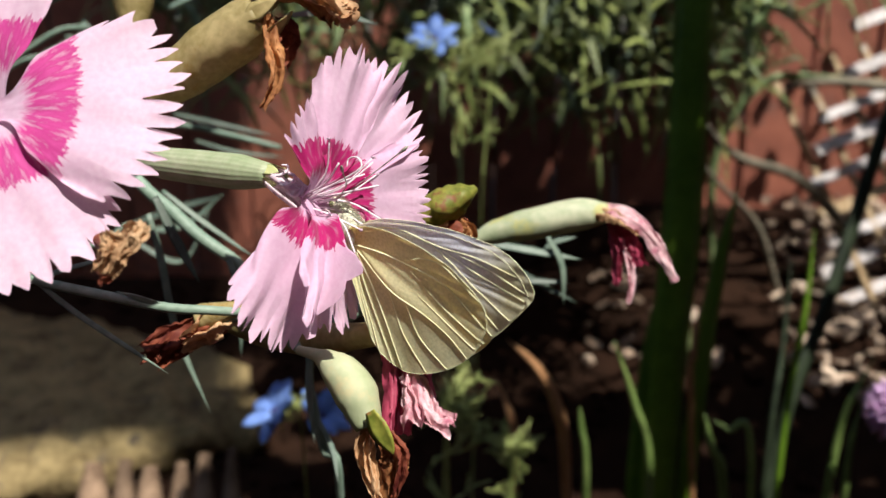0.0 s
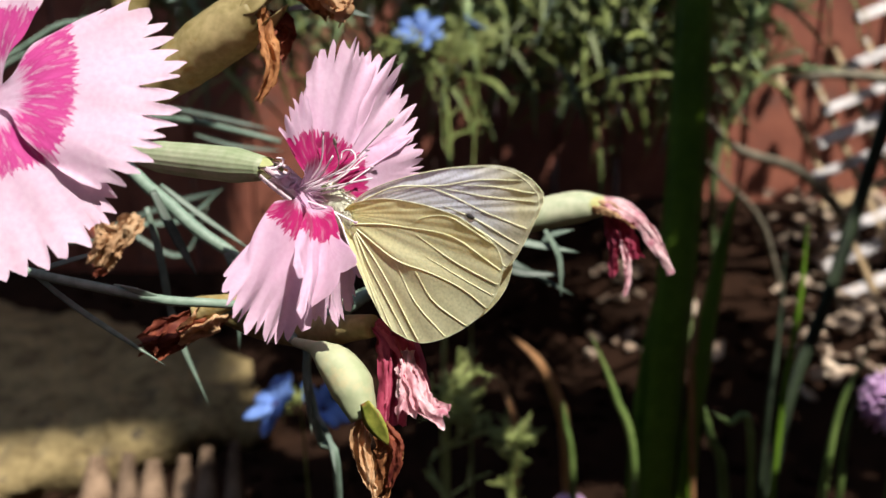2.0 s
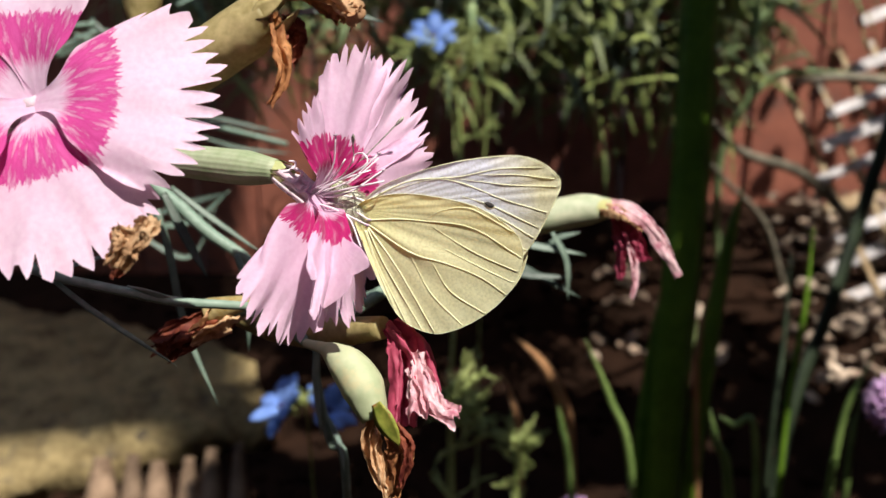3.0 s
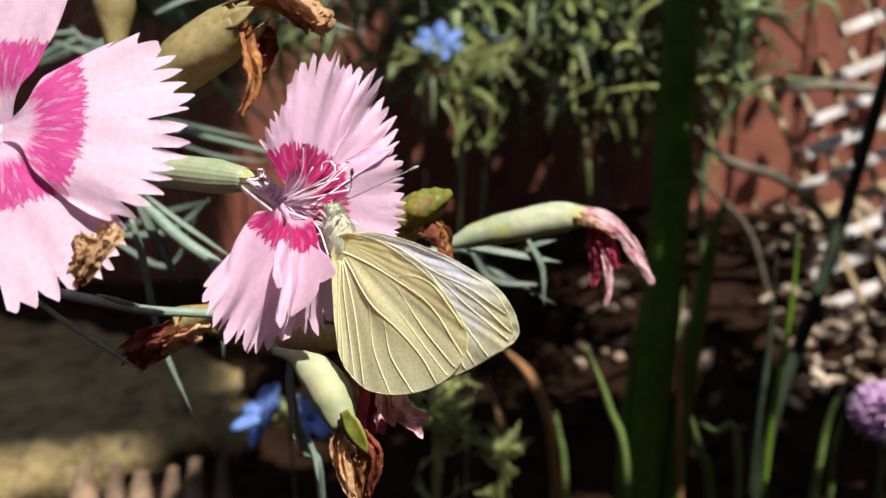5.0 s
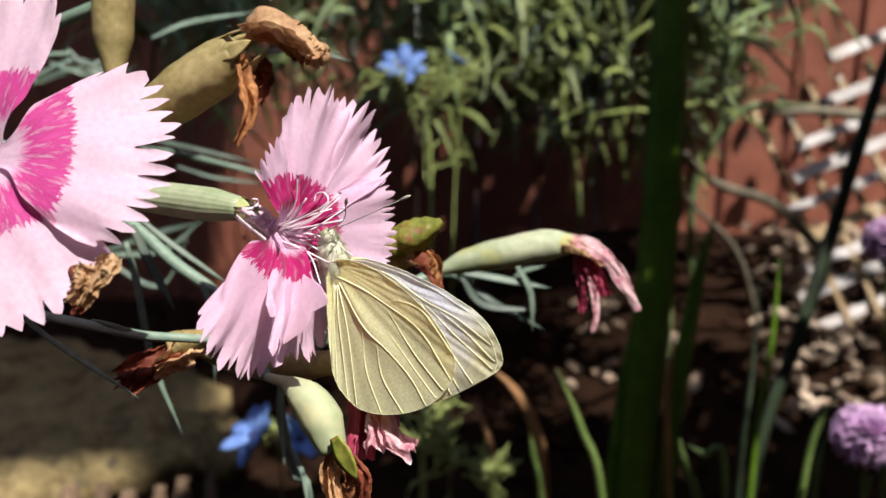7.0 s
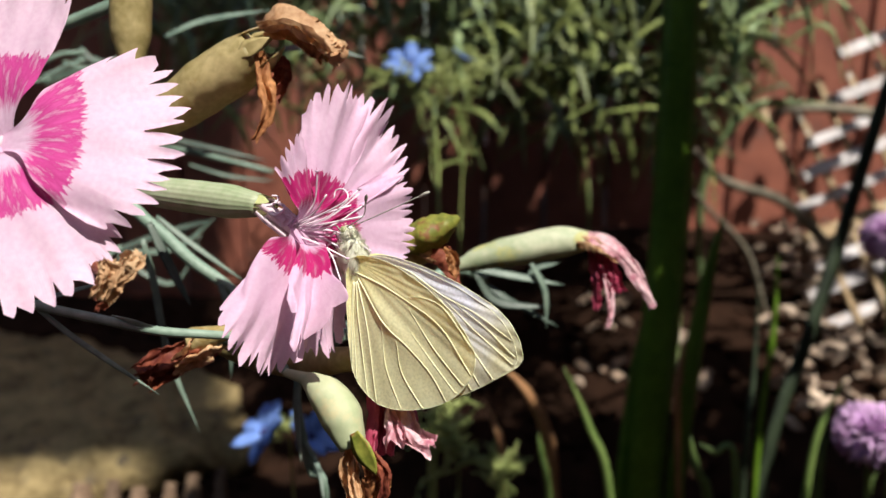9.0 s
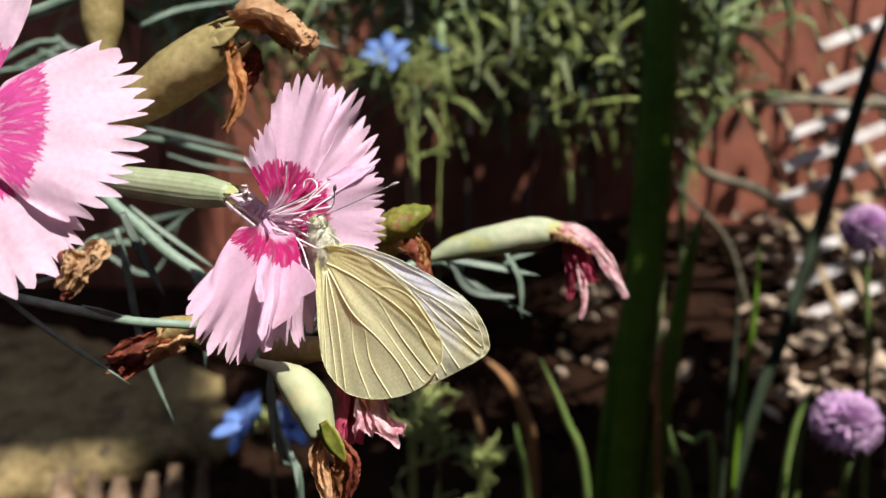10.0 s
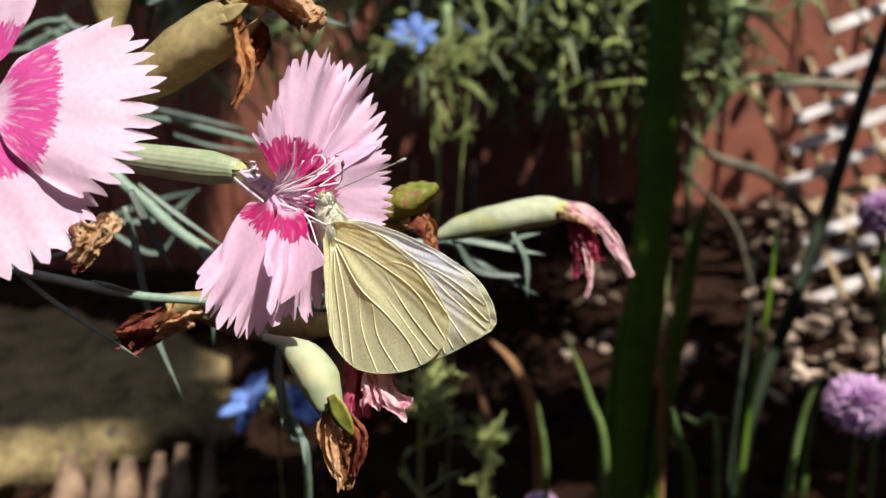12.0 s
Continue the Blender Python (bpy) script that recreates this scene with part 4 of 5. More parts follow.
def build_butterfly():
    ob = thing("butterfly", (0, 0, 0), "cream and white butterfly with closed veined wings, feeding", "butterfly")
    ob["free"] = 1
    wings = {}
    for side, y in (("near", -0.0007), ("far", 0.0007)):
        sign = -1 if side == "near" else 1
        fore_shape, hind_shape = wing_shape(FORE_RIM, 16, 0.000045, 0.0002 * sign, 3), wing_shape(HIND_RIM, 18, 0.000040, 0.0005 * sign, 5, 0.00036 * sign)
        fore = part("forewing", wing(fore_shape), FORE, ob, "white forewing with a cream tip and dark spot", local=pose(0, y * 0.7, 0))
        hind = part("hindwing", wing(hind_shape), HIND, ob, "creamy yellow hindwing with raised pale veins", local=pose(0, y * 1.4, 0))
        if side == "near":
            for v in HIND_VEINS:
                part("vein", vein_tube(v, hind_shape), VEIN, hind)
            for v in FORE_VEINS:
                part("vein", vein_tube(v, fore_shape), VEIN, fore)
        for shape, wing_ob in ((fore_shape, fore), (hind_shape, hind)):
            rim, root, height = shape
            edge = [root.lerp(q, 1.0) + Vector((0, height(j / 120, 1.0), 0)) for j, q in enumerate(rim)]
            part("wing_fringe", tube(edge, [0.00003, 0.00004, 0.00003], n=120, sides=5), VEIN, wing_ob)
        if side == "far":
            wings[side] = fore
            continue
        spot = blob((17.5 * MM, (0.0002 * 0.45 + 0.00012) * sign, 2.6 * MM), (0.62 * MM, 0.08 * MM, 0.30 * MM), Matrix.Rotation(radians(18), 3, "Y"), 0.5, 2, 4, 2)
        part("wing_spot", spot, SPOT, fore, "small blackish spot")
        wings[side] = fore
    ax = Matrix.Rotation(radians(-38), 3, "Y")
    thorax = part("thorax", blob((-0.5 * MM, 0.1 * MM, -0.2 * MM), (2.2 * MM, 1.7 * MM, 3.2 * MM), ax, 0.12, 3, 1), FUR, ob, "pale furry thorax")
    head = part("head", blob((-2.3 * MM, 0.1 * MM, 2.3 * MM), (1.15 * MM, 1.1 * MM, 1.2 * MM), ax, 0.1, 3, 2), FUR, ob)
    part("abdomen", tube([Vector((0.3, 0.1, -1)) * MM, Vector((2.2, 0.1, -5)) * MM, Vector((4.2, 0.1, -9.5)) * MM], [1.0 * MM, 1.1 * MM, 0.9 * MM, 0.4 * MM], n=14, sides=14, ribs=0, rough=0.08), FUR, ob)
    for s in (-1, 1):
        part("eye", blob((-2.7 * MM, 0.1 * MM + s * 0.75 * MM, 2.75 * MM), (0.52 * MM, 0.4 * MM, 0.6 * MM), ax, 0.0, 1, 1), EYE, head, "greenish compound eye")
        e0, e1, e2 = Vector((-2.6, s * 0.4, 3.2)) * MM, Vector((0.2, s * 1.6, 6.2)) * MM, Vector((2.6 + s * 1.6, s * 3.2, 9.6 + s * 1.0)) * MM
        an = part("antenna", tube([e0, e1, e2], [0.00009, 0.00008, 0.00008, 0.00010], n=18, sides=5), HORN, ob, "thin dark antenna banded with white")
        part("antenna_club", tube([e2 - (e2 - e1).normalized() * 0.0002, e2 + (e2 - e1).normalized() * 0.0009, e2 + (e2 - e1).normalized() * 0.0014], [0.0001, 0.00024, 0.0002, 0.00008], n=6, sides=6), HORN, an)
    for k, (x, z) in enumerate(((-4.6, 1.6), (-5.0, -0.8), (-4.0, -3.4))):
        for s in (-1, 1):
            h = Vector((-1.2, s * 0.5, 0.6 - 0.8 * k)) * MM
            q = Vector((x * 0.55 - 0.5, s * 1.5, z * 0.6 + 1.2)) * MM
            f = Vector((x - 0.4 * s, s * 1.2 + 0.3, z + 0.4 * s)) * MM
            part("leg", tube([h, q, f, f + Vector((-0.9, 0.1, -0.2)) * MM], [0.00017, 0.00013, 0.0001, 0.00007], n=12, sides=5), THROAT, ob, "thin whitish leg")
    part("proboscis", tube([Vector((-3.0, 0, 2.0)) * MM, Vector((-4.6, -0.2, 2.6)) * MM, Vector((-5.8, 0.2, 1.2)) * MM], [0.00012, 0.0001, 0.00008], n=12, sides=5), HORN, head)
    rng = random.Random(2)
    bm = bmesh.new()
    for k in range(3200):
        a, b = rng.uniform(0, 2 * math.pi), rng.uniform(-1, 1)
        d = Vector((math.cos(a) * math.sqrt(1 - b * b), math.sin(a) * math.sqrt(1 - b * b), b))
        c, rad = ((Vector((-0.5, 0.1, -0.2)) * MM, (2.2, 1.7, 3.2)) if k < 2450 else (Vector((-2.3, 0.1, 2.3)) * MM, (1.15, 1.1, 1.2)))
        p = c + ax @ Vector((d.x * rad[0], d.y * rad[1], d.z * rad[2])) * MM * 0.96
        tip = p + (ax @ d + Vector((0.5, 0, -0.8)) * 0.9).normalized() * rng.uniform(0.5, 1.1) * MM
        s = d.orthogonal().normalized() * 0.000035
        vs = [bm.verts.new(q) for q in (p + s, p - s, tip, p + d.cross(s))]
        bm.faces.new(vs[:3])
        bm.faces.new((vs[0], vs[2], vs[3]))
    tagged(part("fur", bm, FUR, thorax, "fine pale hairs"), kind="stuff")
    return ob, wings


butterfly, forewings = build_butterfly()


# ---- plants behind ----
def nigella(stem, heads, label, seed, feather=1.0):
    """A love-in-a-mist: thin stem, thread-like leaves, blue flowers in a ruff of threads."""
    ob = thing("nigella", stem[-1], label, "plant", "love-in-a-mist")
    rng = random.Random(seed)
    line = curve(stem, 40)
    thin = max(0.5, min(1.0, feather)) if heads else 1.0
    part("stem", tube(stem, [0.0006 * thin, 0.0009 * thin, 0.0011 * thin, 0.0013 * thin], n=30, sides=6), FEATHER, ob)
    bm = bmesh.new()

    def thread(p, d, ln, depth):
        bend = Vector((rng.uniform(-1, 1), rng.uniform(-1, 1), rng.uniform(-0.4, 1))) * 0.35
        mid, end = p + d * ln * 0.5, p + (d + bend * 0.5).normalized() * ln
        tube([p, mid, end], [0.0006 * thin, 0.0005 * thin, 0.0003 * thin], n=4, sides=4, bm=bm)
        if depth:
            for k in range(3):
                q = p.lerp(end, 0.35 + 0.25 * k)
                thread(q, (d + Vector((rng.uniform(-1, 1), rng.uniform(-1, 1), rng.uniform(-1, 1))) * 0.8).normalized(), ln * 0.45, depth - 1)
    for k, p in enumerate(line[2:17:2] if heads else line[2:34:3]):
        for s in range((3 if k < 4 else 1) if heads else 4):
            a = rng.uniform(0, 6.28)
            thread(p, Vector((math.cos(a), math.sin(a), rng.uniform(0.1, 0.8))).normalized(), rng.uniform(0.018, 0.034) * feather, 1)
    for c, r, facing in heads:
        for k in range(14):
            a = k / 14 * 6.28
            thread(c - Vector((0, 0, r * 0.2)), Vector((math.cos(a), math.sin(a), rng.uniform(-0.5, 0.5))).normalized(), r * rng.uniform(1.2, 1.9) * min(1.0, feather), 1)
        ax = basis(facing, (0, 0, 1))
        fl = part("flower_head", blob(c, (r * 0.22,) * 3, None, 0.3, 3, seed, 2), BLUE_EYE, ob, "blue love-in-a-mist flower")
        for k in range(7):
            local = Matrix.Translation(c) @ ax.to_4x4() @ pose(0, 0, 0, 0, 0, k * 51 + rng.uniform(-8, 8)) @ pose(0, 0, 0, rng.uniform(5, 30), 0, 0)
            pts = [local @ Vector((0, r * q, r * 0.1 * math.sin(q * 3))) for q in (0.1, 0.4, 0.8, 1.05)]
            part("petal", strap(pts, r * 0.62, local.to_3x3() @ Vector((1, 0, 0)), n=8, fold=0.2, tip=0.45, base=0.3), BLUE, fl)
    if bm.verts:
        tagged(part("thread_leaves", bm, FEATHER, ob, "fine thread-like green leaves"), kind="stuff")
    return ob


GROUND = lambda v: Vector((v.x, v.y, ground_height(v.x, v.y) - 0.004))
nig_top = nigella([P(745, 100, 0.45), P(788, 190, 0.45), P(792, 420, 0.45), P(775, 700, 0.46), GROUND(P(770, 900, 0.47))],
                  [(P(745, 88, 0.45), 0.0155, turn((-0.1, -0.8, 0.5)))], "love-in-a-mist with a soft blue flower and thread leaves", 4, 1.25)
nig_side = nigella([P(842, 80, 0.48), P(845, 160, 0.48), P(830, 420, 0.49), GROUND(P(820, 860, 0.50))],
                   [(P(836, 74, 0.48), 0.0085, turn((0.5, -0.1, 0.8)))], "small blue love-in-a-mist bloom turned away on a thin stem", 9, 0.5)
nig_low = nigella([P(500, 735, 0.30), P(520, 800, 0.305), GROUND(P(540, 1010, 0.33))],
                  [(P(475, 742, 0.30), 0.0130, turn((-0.5, -0.6, 0.6))), (P(550, 750, 0.302), 0.012, turn((0.5, -0.5, 0.6)))], "low blue love-in-a-mist flowers near the soil", 14, 0.25)
nig_feather = nigella([P(770, 700, 0.33), P(772, 760, 0.33), P(774, 830, 0.332), GROUND(P(775, 960, 0.34))], [], "feathery green seedling of love-in-a-mist", 21, 0.62)
nigella([P(890, 800, 0.40), P(890, 840, 0.40), GROUND(P(890, 930, 0.41))], [], "short feathery seedling on the soil", 33, 0.45)


def strap_plant(name, blades, material, label, group):
    """Upright strap leaves from one crown."""
    base = GROUND(blades[0][0][0])
    ob = thing(name, base, label, "plant", group)
    for pts, width, tip in blades:
        part("blade", strap(pts, width, (1, 0.25, 0), n=26, fold=0.18, tip=tip, base=0.9, thick=0.0012), material, ob)
    return ob


strap_plant("iris", [([GROUND(P(1135, 990, 0.42)), P(1160, 700, 0.405), P(1190, 380, 0.40), P(1208, 60, 0.40), P(1222, -260, 0.405), P(1226, -420, 0.41)], 0.0218, 0.8),
                     ([GROUND(P(1180, 990, 0.43)), P(1215, 720, 0.42), P(1255, 480, 0.42), P(1288, 345, 0.422)], 0.0115, 0.35),
                     ([GROUND(P(1120, 990, 0.43)), P(1110, 900, 0.42), P(1135, 640, 0.42), P(1165, 470, 0.422)], 0.0135, 0.4)], STRAP, "tall dark green strap leaves of an iris", "strap-leaved plants")
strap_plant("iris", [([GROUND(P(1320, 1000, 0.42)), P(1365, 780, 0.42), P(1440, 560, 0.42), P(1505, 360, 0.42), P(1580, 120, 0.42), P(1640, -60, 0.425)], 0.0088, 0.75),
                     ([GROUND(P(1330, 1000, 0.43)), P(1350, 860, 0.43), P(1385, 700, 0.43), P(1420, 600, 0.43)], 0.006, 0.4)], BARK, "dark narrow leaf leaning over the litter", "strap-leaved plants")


def chives(blades, heads, label):
    ob = thing("chive_clump", GROUND(blades[0][0][0]), label, "plant", "chives")
    for pts, r, *shade in blades:
        part("leaf", tube(pts, [r, r, r * 0.85, r * 0.1], n=22, sides=8), shade[0] if shade else CHIVE, ob)
    rng = random.Random(8)
    bm = bmesh.new()
    for k in range(6):
        a = k / 6 * 6.28
        d = Vector((math.cos(a) * 0.42, math.sin(a) * 0.42, 0.9)).normalized()
        strap([Vector((0, 0, 0)), d * 0.5, d * 1.0], 0.36, d.orthogonal(), n=4, fold=0.3, tip=0.4, base=0.4, thick=0.03, bm=bm)
    floret = mesh_of("floret", bm, MAUVE)
    for c, r, foot in heads:
        part("stalk", tube([c, c.lerp(foot, 0.4) + Vector((0.004, 0, 0)), foot], [0.0012, 0.0014, 0.0018], n=20, sides=8), CHIVE, ob)
        head = part("flower_head", blob(c, (r * 0.45,) * 3, None, 0.2, 3, 1, 2), MAUVE, ob, "round mauve chive flower")
        for k in range(64):
            z = 1 - 1.7 * (k + 0.5) / 64
            a = k * 2.399
            d = Vector((math.cos(a) * math.sqrt(1 - z * z), math.sin(a) * math.sqrt(1 - z * z), z))
            f = new("floret", floret)
            f.parent = head
            s = r * rng.uniform(0.62, 0.78)
            f.matrix_basis = Matrix.Translation(c + d * r * 0.36 - Vector(head["base"])) @ basis(d + Vector((rng.uniform(-1, 1), rng.uniform(-1, 1), rng.uniform(-1, 1))) * 0.15, d.orthogonal()).to_4x4() @ Matrix.Diagonal((s, s, s, 1))
    return ob


# the STRAP and BARK blades are chive too; their shade is put into the colour
chive_right = chives([([GROUND(P(1480, 1010, 0.37)), P(1455, 860, 0.365), P(1475, 720, 0.36)], 0.0018), ([GROUND(P(1550, 1010, 0.37)), P(1540, 880, 0.365), P(1560, 800, 0.36)], 0.0017),
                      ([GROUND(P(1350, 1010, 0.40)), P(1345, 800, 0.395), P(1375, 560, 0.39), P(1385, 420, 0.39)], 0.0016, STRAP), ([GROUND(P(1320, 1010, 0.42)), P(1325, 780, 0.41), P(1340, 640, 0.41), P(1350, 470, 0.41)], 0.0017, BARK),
                      ([GROUND(P(1425, 1010, 0.40)), P(1440, 800, 0.395), P(1500, 640, 0.39)], 0.002)],
                     [(P(1545, 735, 0.35), 0.0145, GROUND(P(1535, 1010, 0.37))), (P(1578, 385, 0.37), 0.0115, GROUND(P(1600, 1010, 0.39)))], "chives with round mauve flower heads")
chive_mid = chives([([GROUND(P(1125, 1010, 0.345)), P(1098, 870, 0.34), P(1060, 720, 0.335), P(1018, 617, 0.333)], 0.0019), ([GROUND(P(1020, 1010, 0.36)), P(990, 880, 0.355), P(975, 770, 0.352), P(970, 735, 0.351)], 0.0016)], [], "slim bright green chive leaves")
chive_low = chives([([GROUND(P(1300, 1010, 0.36)), P(1262, 890, 0.355), P(1240, 800, 0.35), P(1228, 742, 0.35)], 0.0024), ([GROUND(P(1330, 1010, 0.37)), P(1310, 810, 0.36), P(1270, 770, 0.36), P(1240, 752, 0.36)], 0.0016)],
                   [(P(992, 930, 0.36), 0.0085, GROUND(P(1000, 1040, 0.38)))], "short chive leaves with a mauve head opening")


def withered(pts, width, label, material=BROWN):
    ob = thing("withered_leaf", pts[0], label, "leaf", "withered leaves")
    part("blade", strap(pts, width, (1, 0.2, 0.1), n=16, fold=0.4, tip=0.5, base=0.5, twist=0.8, thick=0.0006), material, ob)


withered([GROUND(P(1000, 960, 0.43)), P(985, 820, 0.42), P(968, 725, 0.41), P(935, 660, 0.405), P(880, 610, 0.405)], 0.0075, "curled withered brown leaf")
withered([GROUND(P(900, 960, 0.45)), P(895, 800, 0.44), P(880, 720, 0.44), P(860, 680, 0.44)], 0.005, "narrow withered leaf standing in the soil")
withered([GROUND(P(1230, 960, 0.44)), P(1205, 700, 0.40), P(1208, 640, 0.395), P(1222, 540, 0.395)], 0.0045, "pale straw-coloured dead leaf")


def twig(pts, r, label, material=TWIG):
    ob = thing("twig", pts[-1], label, "twig", "dead twigs")
    part("stem", tube(pts, [r * 0.5, r, r * 1.2], n=20, sides=7, rough=0.25), material, ob)
    return ob


for a, b, w in ((150, 845, 14), (205, 838, 10), (250, 850, 12), (305, 842, 9), (345, 826, 10), (395, 815, 8)):
    twig([P(a + 4, b - 12, 0.53), P(a, 905, 0.52), GROUND(P(a - 6, 960, 0.50))], w * 0.75 * MM, "short stub of a dead stem under the stone's edge", STUB)
twig([P(1235, 235, 0.70), P(1290, 290, 0.72), P(1400, 330, 0.76), P(1480, 420, 0.80), GROUND(P(1500, 640, 0.86))], 0.0055, "thin grey-brown dead twig")
twig([P(1225, 300, 0.68), P(1265, 345, 0.70), P(1330, 420, 0.74), GROUND(P(1360, 620, 0.82))], 0.0028, "bent dead twig by the fence")
withered([GROUND(P(1240, 620, 0.84)), P(1250, 300, 0.74), P(1330, 165, 0.72), P(1420, 150, 0.72), P(1530, 158, 0.72)], 0.012, "long yellowing strap leaf bent over", CUSHION)


twig([P(1375, 168, 0.70), P(1450, 158, 0.71), P(1540, 166, 0.72), P(1680, 200, 0.74), GROUND(P(1760, 560, 0.84))], 0.0050, "grey dead twig lying across the panel")


def tuft():
    """A tuft of long pale blades that lean out over the fence's foot."""
    foot = GROUND(P(1215, 560, 0.70))
    ob = thing("grass_tuft", foot, "tuft of long pale green pointed blades", "plant", "cushion foliage")
    rng = random.Random(61)
    for a, b, w in ((1318, 168, 6), (1345, 128, 7), (1402, 118, 6), (1440, 62, 6), (1400, 14, 7), (1350, -22, 6), (1290, 172, 5), (1372, 88, 6), (1300, 60, 7), (1330, 34, 6), (1262, 205, 5), (1420, 40, 5)):
        d = rng.uniform(0.58, 0.66)
        knee = P(1215 + rng.uniform(-15, 15), 20 + rng.uniform(-60, 40), d)
        part("blade", strap([foot, foot.lerp(knee, 0.6), knee, P((1215 + a) / 2 + 14, (20 + b) / 2 - 18, d), P(a, b, d)], w * MM, (0.3, 0.2, 0.9), n=22, fold=0.3, tip=0.72, base=0.5, thick=0.0006), TUFT, ob)


tuft()


# a cushion of narrow leaves spilling over from behind
def sprig(seed, count=15, length=0.085, droop=0.7, spread=(0.042, 0.085), material=CUSHION, label="grey-green sprig of narrow hanging leaves"):
    rng = random.Random(seed)
    ob = thing("cushion_sprig", (0, 0, 0), label, "plant", "cushion foliage")
    line = curve([Vector((0, 0, 0)), Vector((0, -0.3 * length, 0.25 * length)), Vector((0.1 * length, -0.7 * length, 0.0)), Vector((0.1 * length, -0.85 * length, -0.45 * length))], count)
    part("stem", tube(line, [0.0012, 0.001, 0.0008], n=18, sides=6), LEAF, ob)
    for k in range(2, count + 1):
        p = line[k]
        a = k * 2.4 + rng.uniform(-0.4, 0.4)
        d = Vector((math.cos(a), -0.15 + 0.35 * math.sin(a), rng.uniform(-0.9, 0.5))).normalized()
        ln = rng.uniform(*spread)
        part("leaf", strap([p, p + d * ln * 0.5 + Vector((0, 0, 0.002)), p + d * ln * 0.8 + Vector((0, 0, -droop * ln))], rng.uniform(0.0030, 0.0052), d.orthogonal(), n=7, fold=0.3, tip=0.5, base=0.6), material, ob)
    return ob


def cushion():
    rng = random.Random(17)
    protos = [sprig(1), sprig(2), *(sprig(s, 13, 0.085, 0.15, (0.05, 0.10), SPRAY, "yellow-green spray of narrow straight leaves") for s in (3, 4))]
    spots = []
    for k in range(62):
        a, b = rng.uniform(860, 1310), rng.uniform(-160, 240)
        if b > 330 - (abs(a - 1080) / 1.4):
            b -= 180
        if a > 1220 and b > 40:
            b -= 200
        spots.append((a, b, rng.uniform(0.52, 0.72)))
    for k in range(48):
        spots.append((rng.uniform(250, 960), rng.uniform(-170, 130), rng.uniform(0.62, 0.85)))
    for k in range(3):
        spots.append((rng.uniform(1230, 1340), rng.uniform(-60, 210), rng.uniform(0.62, 0.75)))
    for k in range(26):
        spots.append((rng.uniform(400, 760), rng.uniform(-130, 110), rng.uniform(0.56, 0.68)))
    for k, (a, b, d) in enumerate(spots):
        m = Matrix.Translation(P(a, b, d) + Vector((0, 0.03, 0.03))) @ pose(0, 0, 0, rng.uniform(-25, 20), rng.uniform(-25, 25), rng.uniform(-70, 70))
        if k < 4:
            protos[k].matrix_basis = m
        else:
            copy_thing(protos[k % 4], m)


cushion()


# ---- slatted panel and litter ----
def slat_panel():
    """A white-painted slatted panel leaning at the back of the bed."""
    corner = P(1640, 690, 0.80)
    ob = thing("slatted_panel", corner, "weathered white slatted panel leaning by the wall", "panel")
    along = turn((0.90, 0.10, 0.36))
    down = turn((-0.10, -0.12, -1.0))
    down = (down - along * down.dot(along)).normalized()
    ax = Matrix((along, along.cross(down), down)).transposed()
    rng = random.Random(3)
    for a, b in ((1495, 60), (1480, 145), (1437, 222), (1430, 278), (1418, 340), (1436, 392), (1452, 440), (1440, 495), (1468, 548), (1480, 606), (1500, 660)):
        start = P(a, b, 0.80)
        ln = 0.19 + rng.uniform(0, 0.03)
        part("slat", box(bmesh.new(), start + along * ln / 2, (ln, 0.006, rng.uniform(0.0060, 0.0085)), ax, 0.0018), OCHRE if b > 300 and rng.random() < 0.55 else WHITE, ob, flat=True)
    for k in range(5):
        c = P(1462 + 52 * k, 390 - 20 * k, 0.806)
        part("batten", box(bmesh.new(), c, (0.0042, 0.003, 0.30), ax, 0.0008), OCHRE, ob, flat=True)
    return ob


slat_panel()


def litter():
    rng = random.Random(23)
    bm = bmesh.new()
    for k in range(640):
        x, y = rng.uniform(0.30, 0.66), rng.uniform(0.62, 1.02)
        if x < 0.42 * y + rng.uniform(-0.03, 0.03):
            continue
        ax = Euler((rng.uniform(-0.7, 0.7), rng.uniform(-0.7, 0.7), rng.uniform(0, 6.28))).to_matrix()
        s = rng.uniform(0.005, 0.014)
        blob((x, y, ground_height(x, y) + 0.004 + rng.uniform(0, 0.018)), (s, s * rng.uniform(0.3, 0.8), s * rng.uniform(0.12, 0.4)), ax, 0.5, 1.5, k, 1, bm)
    for k in range(34):
        x, y = rng.uniform(0.13, 0.25), rng.uniform(0.68, 0.82)
        ax = Euler((rng.uniform(-0.7, 0.7), rng.uniform(-0.7, 0.7), rng.uniform(0, 6.28))).to_matrix()
        size = rng.uniform(0.005, 0.013)
        blob((x, y, ground_height(x, y) + 0.004), (size, size * rng.uniform(0.4, 0.9), size * rng.uniform(0.2, 0.5)), ax, 0.5, 1.5, k + 900, 1, bm)
    tagged(new("bark_litter", mesh_of("bark_litter", bm, LITTER, flat=True)), "pale bark chips and dry leaf litter on the soil", "litter", kind="stuff")


litter()
build_boards(FENCE)


